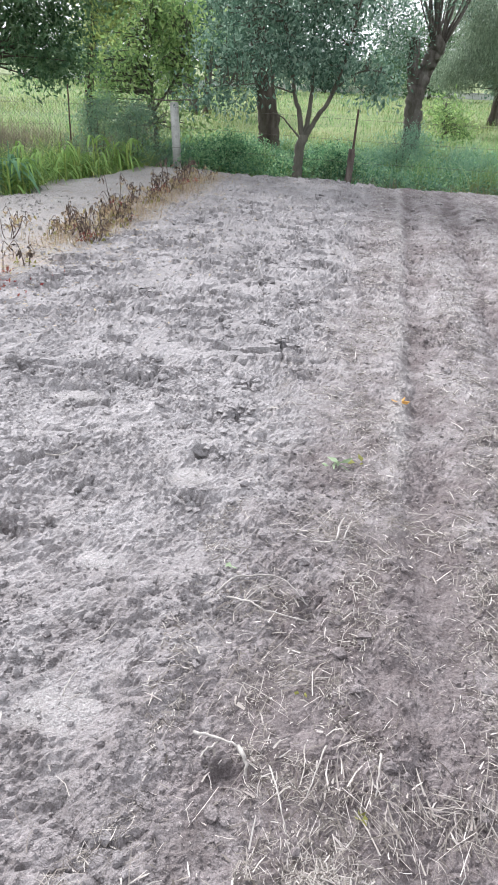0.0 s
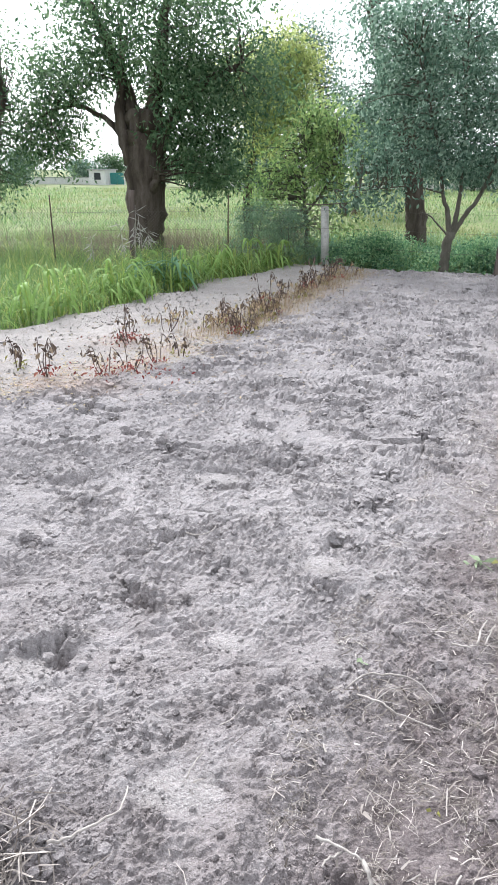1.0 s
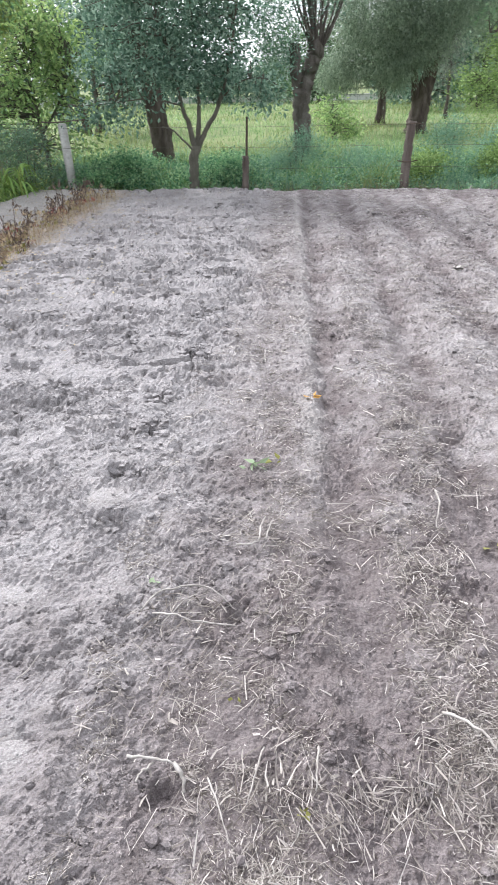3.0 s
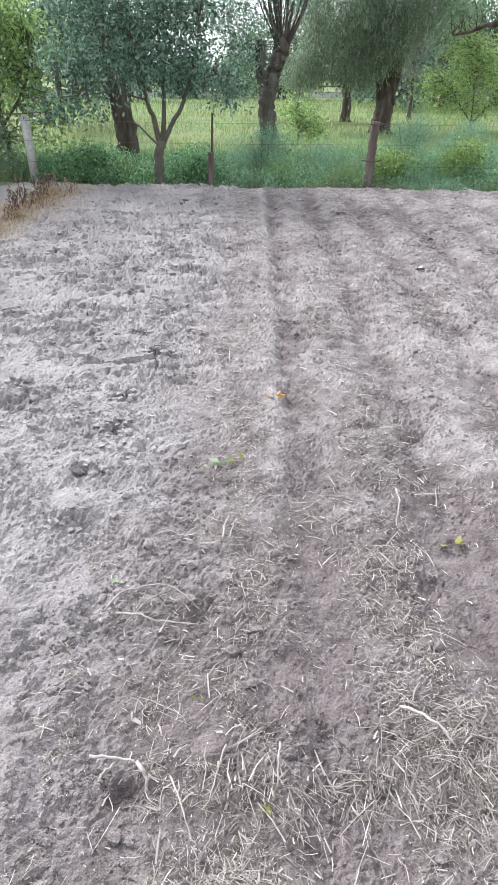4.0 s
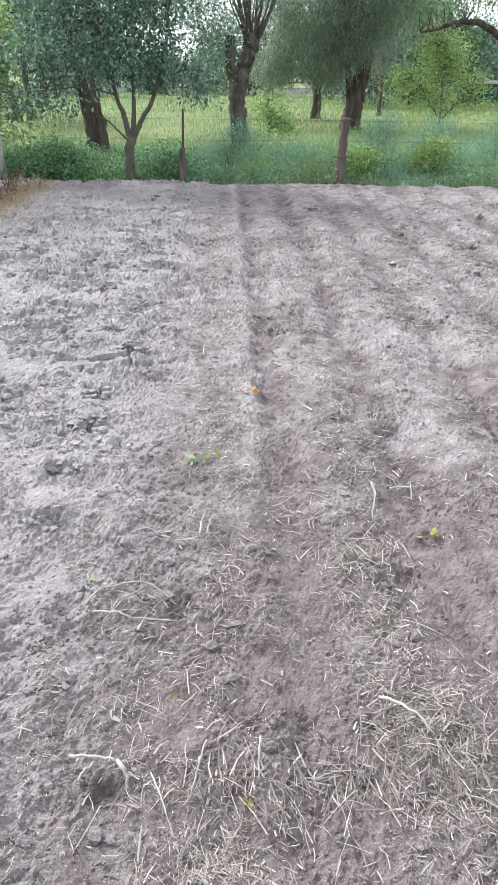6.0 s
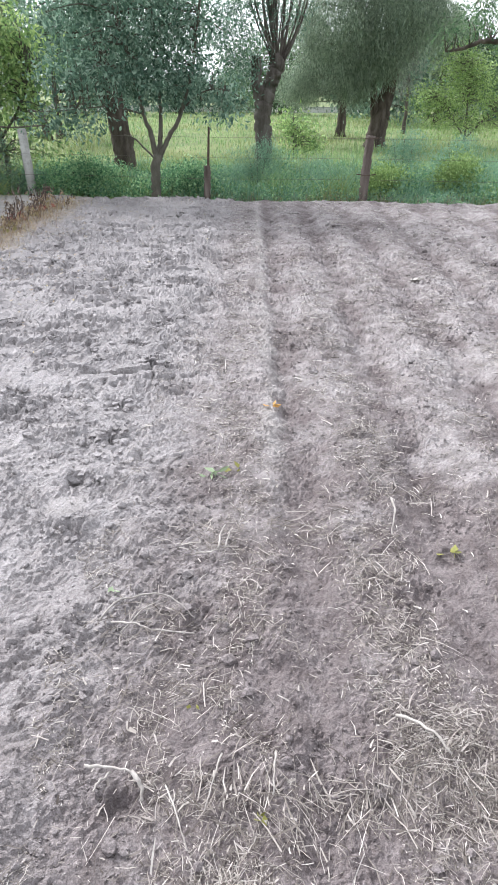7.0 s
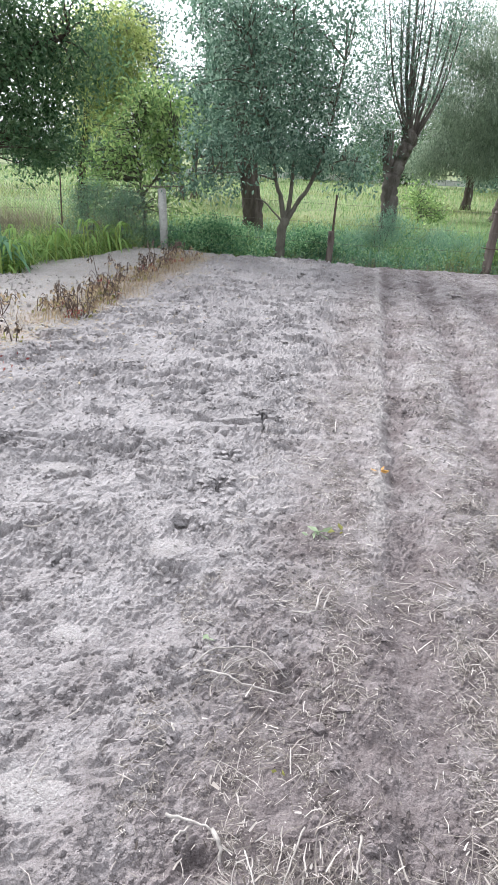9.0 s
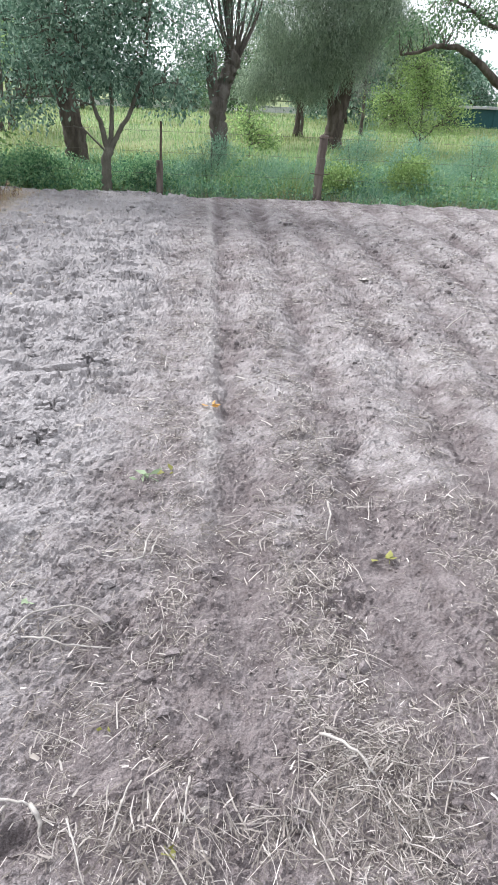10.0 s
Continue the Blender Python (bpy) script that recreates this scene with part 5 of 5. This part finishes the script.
def straw():
    rng = np.random.default_rng(81)
    n = 420000
    y = 0.5 + 10.6 * rng.uniform(0, 1, n) ** 1.65
    x = rng.uniform(-0.6, 1.0, n) * (0.7 + 0.75 * y) + 0.35
    u = row_u(x, y)
    patch = 0.8 * perlin(x * 1.9, y * 1.4, 82) + 0.7 * perlin(x * 5.2, y * 4.2, 83) + 0.45 * perlin(x * 13, y * 11, 85) + 0.42 * np.cos((u + 0.015 * y - 0.12) * 2 * np.pi / 0.60)
    near = np.exp(-((y - 0.95) / 0.33) ** 2) * 0.12 * step(-0.1, 0.3, u)
    keep = (u > -0.42 + 0.1 * perlin(x * 3, y * 3, 84)) & (rng.uniform(size=n) < np.clip(0.13 + 1.0 * patch + near, 0.04, 1) * (1 - 0.15 * step(2.5, 5.0, y)) * (1 - 0.8 * furrow(x, y, 0.13) * step(3.4, 2.2, y))) & (y < far_edge(x))
    x, y = x[keep], y[keep]
    le = (0.006 + 0.050 * rng.uniform(0, 1, len(x)) ** 3.2) * (1 + 0.10 * y)
    w = (0.0008 + 0.0020 * rng.uniform(0, 1, len(x)) ** 2.5) * (1 + 0.22 * y)
    stuff("straw", strips(x, y, le, w, rng), STRAW, "dry straw and chopped stalks strewn over the rows", "straw")
    n = 800
    y = 0.55 + 6 * rng.uniform(0, 1, n) ** 1.8
    x = rng.uniform(-0.6, 1.0, n) * (0.7 + 0.75 * y) + 0.35
    keep = (row_u(x, y) > -0.4) & (rng.uniform(size=n) < np.clip(0.4 + 0.8 * perlin(x * 1.6, y * 1.1, 82), 0.05, 1))
    x, y = x[keep], y[keep]
    stuff("straw_stalks", strips(x, y, rng.uniform(0.04, 0.13, len(x)), rng.uniform(0.0010, 0.0026, len(x)), rng, 0.010, 0.2), STRAW, "longer dry stalks lying on the straw", "straw")
    n = 15000
    y = 0.55 + 8 * rng.uniform(0, 1, n) ** 1.8
    x = rng.uniform(-0.6, 1.0, n) * (0.7 + 0.75 * y) + 0.35
    keep = (row_u(x, y) > -0.35) & (rng.uniform(size=n) < np.clip(0.3 + 0.9 * perlin(x * 1.6, y * 1.1, 82) + 0.5 * perlin(x * 4.2, y * 3.2, 83), 0.05, 1) * (1 - 0.7 * furrow(x, y, 0.13)))
    x, y = x[keep], y[keep]
    stuff("straw_chips", strips(x, y, rng.uniform(0.010, 0.036, len(x)) * (1 + 0.06 * y), (0.0018 + 0.0042 * rng.uniform(0, 1, len(x)) ** 2.5) * (1 + 0.06 * y), rng, 0.006, 0.15), STRAW, "broad chopped chips of dry stalk on the rows", "straw")
    n = 420
    y = 0.7 + 7 * rng.uniform(0, 1, n) ** 1.5
    x = rng.uniform(-1, 0.3, n) * (0.7 + 0.6 * y)
    keep = row_u(x, y) < -0.3
    x, y = x[keep], y[keep]
    stuff("stray_straw", strips(x, y, rng.uniform(0.02, 0.07, len(x)), rng.uniform(0.0012, 0.003, len(x)), rng), STRAW, "stray straws on the bare soil", "straw")
    n = 260
    x, y = -0.86 + 0.1 * rng.normal(size=n), 0.96 + 0.07 * rng.normal(size=n)
    stuff("straw_heap", strips(x, y, rng.uniform(0.05, 0.16, n), rng.uniform(0.002, 0.005, n), rng, 0.015, 0.35), STRAW, "small heap of dry straw on the soil", "straw")


HEAPS = [(0.81, 2.25), (1.24, 3.05), (0.6, 1.03), (0.91, 1.03), (0.17, 1.46), (0.42, 1.03), (0.95, 1.94), (0.29, 1.11), (0.85, 1.19), (0.36, 2.19), (0.14, 1.76), (0.72, 1.09),
         (1.0, 0.99), (1.32, 2.44), (0.53, 4.09), (1.78, 2.31), (1.93, 3.09), (2.3, 4.78), (2.59, 4.05), (1.07, 1.15), (1.3, 1.29)]


def straw_clumps():
    for k, (hx, hy) in enumerate(HEAPS):
        rng = np.random.default_rng(200 + k)
        n = 150
        x, y = hx + rng.normal(size=n) * 0.095 * (0.7 + 0.15 * hy), hy + rng.normal(size=n) * 0.06 * (0.7 + 0.2 * hy)
        stuff("straw_clump", strips(x, y, (0.015 + 0.095 * rng.uniform(0, 1, n) ** 2.2) * (1 + 0.08 * hy), (0.001 + 0.0032 * rng.uniform(0, 1, n) ** 3) * (1 + 0.1 * hy), rng, 0.012, 0.22, rng.uniform(0, 3.1)), STRAW, "loose clump of pale dry straw on the soil", "straw")


straw()
straw_clumps()


# ---- sticks and single leaves ----
def stick(points, r, label, lift=0.026, mat=STICK):
    p = [(x, y, float(relief(np.array([x]), np.array([y]))[0]) + lift + (q[0] if q else 0)) for x, y, *q in points]
    at = p[0]
    ob = new("stick", mesh("stick", *tuple_shift(tube(smooth_line(p, 4, r * 0.25), np.linspace(r * 0.62, r * 0.36, 4 * (len(p) - 1) + 1), 6, 0.1), at), mat, True))
    ob.location = at
    return tagged(ob, label, "stick", "sticks on the soil")


stick([(-0.70, 1.02), (-0.662, 1.048, 0.01), (-0.62, 1.09, 0.012), (-0.566, 1.150, 0.012), (-0.580, 1.231, 0.006)], 0.0075, "pale bent dry stalk on bare soil")
stick([(-0.879, 2.539), (-0.82, 2.57), (-0.772, 2.599, 0.01)], 0.006, "pale dry stick on bare soil")
stick([(-0.772, 2.599, 0.01), (-0.788, 2.701)], 0.005, "pale dry stick on bare soil")
stick([(-0.401, 1.510), (-0.375, 1.55, 0.006), (-0.349, 1.594)], 0.004, "thin pale straw on bare soil")
stick([(-0.436, 1.306), (-0.43, 1.36, 0.008), (-0.418, 1.415)], 0.004, "thin grey twig on bare soil")
stick([(0.292, 2.091), (0.34, 2.085, 0.008), (0.379, 2.096)], 0.006, "dry stalk on the straw")
stick([(0.379, 2.096), (0.40, 2.18, 0.012), (0.424, 2.257)], 0.007, "dry stalk on the straw")
stick([(0.405, 2.09), (0.43, 2.17, 0.012), (0.452, 2.24)], 0.006, "dry stalk on the straw")
stick([(-0.048, 1.753), (0.0, 1.80, 0.02), (0.061, 1.835, 0.03), (0.156, 1.835, 0.03), (0.22, 1.80, 0.015), (0.267, 1.770)], 0.006, "arched dry twig on the straw")
stick([(-0.011, 1.747), (0.06, 1.72, 0.01), (0.116, 1.696, 0.012), (0.259, 1.666)], 0.006, "dry twig on the straw")
stick([(0.02, 1.70), (0.09, 1.78, 0.015), (0.15, 1.815, 0.02)], 0.004, "dry twig on the straw")
stick([(-0.058, 1.219, 0.015), (0.006, 1.205, 0.022), (0.063, 1.180, 0.012)], 0.008, "pale woody stub on the soil")
stick([(0.063, 1.185, 0.012), (0.085, 1.15, 0.012), (0.09, 1.12)], 0.011, "pale woody stub on the soil")
stick([(0.01, 1.20, 0.01), (-0.02, 1.17), (-0.03, 1.14)], 0.006, "pale woody stub on the soil")
stick([(0.444, 1.210), (0.43, 1.15, 0.014), (0.413, 1.081)], 0.006, "pale dry stalk on the straw")
stick([(0.148, 1.141), (0.17, 1.06, 0.014), (0.193, 0.977)], 0.004, "pale dry stalk on the straw")
stick([(1.159, 2.362), (1.13, 2.24, 0.015), (1.074, 2.103)], 0.008, "pale dry stalk on the straw")
stick([(2.762, 4.552), (2.92, 4.69, 0.05), (3.075, 4.803, 0.06)], 0.010, "crooked pale stick on the rows")
stick([(4.75, 11.0), (4.62, 10.7, 0.05), (4.5, 10.45)], 0.013, "pale cane leaning at the fence")
stick([(0.30, 1.22), (0.27, 1.14, 0.014), (0.24, 1.06)], 0.0045, "pale dry stalk on the straw")
stick([(0.80, 1.27), (0.86, 1.20, 0.014), (0.90, 1.12)], 0.008, "pale broad stalk on the straw")


def ground_leaf(name, x, y, n, length, width, mat, label, category="leaf", up=0.03, spread=0.03, seed=1):
    rng = np.random.default_rng(seed)
    z = float(relief(np.array([x]), np.array([y]))[0]) + 0.004
    ob = thing(name, (x, y, z), label, category)
    for k in range(n):
        c = rng.normal(size=(1, 3)) * np.array([spread, spread, 0.004]) + np.array([0, 0, up * 0.5])
        v, f = leaves(c, length, width, -0.1, rng, 0.12)
        v[:, 2] = np.maximum(v[:, 2] * 0.5 + up * 0.3, 0.002)
        part("leaf", (v, f), mat, ob)
    return ob


ground_leaf("fallen_leaf", 0.803, 3.37, 4, 0.06, 0.045, ORANGE_LEAF, "curled orange fallen leaf on the furrow", seed=91, spread=0.018)
ground_leaf("seedling", 0.422, 2.69, 7, 0.075, 0.045, FRESH_LEAF, "small green seedling with broad leaves", "plant", seed=92, spread=0.016)
ground_leaf("seedling", 0.505, 2.72, 3, 0.05, 0.035, YELLOW_LEAF, "small yellowing seedling on the soil", "plant", seed=93, spread=0.02)
ground_leaf("seedling", 1.271, 1.988, 4, 0.05, 0.035, YELLOW_LEAF, "small yellow-green seedling in the furrow", "plant", 0.05, 0.012, seed=94)
ground_leaf("seedling", 0.371, 1.044, 4, 0.035, 0.024, YELLOW_LEAF, "small yellow-green seedling in the straw", "plant", 0.03, 0.014, seed=95)
ground_leaf("seedling", 0.237, 1.379, 2, 0.03, 0.02, YELLOW_LEAF, "tiny yellow-green seedling in straw", "plant", 0.02, 0.008, seed=96)
ground_leaf("seedling", -0.007, 1.913, 4, 0.03, 0.018, FRESH_LEAF, "tiny green seedling in the soil", "plant", 0.02, 0.02, seed=97)
ground_leaf("pale_husk", 2.645, 6.027, 5, 0.13, 0.07, STICK, "pale dry husk lying on the rows", "husk", 0.05, 0.05, seed=98)
ground_leaf("dry_leaf", 0.055, 1.345, 1, 0.07, 0.028, STRAW, "pale dry leaf on the straw", seed=99, spread=0.0)
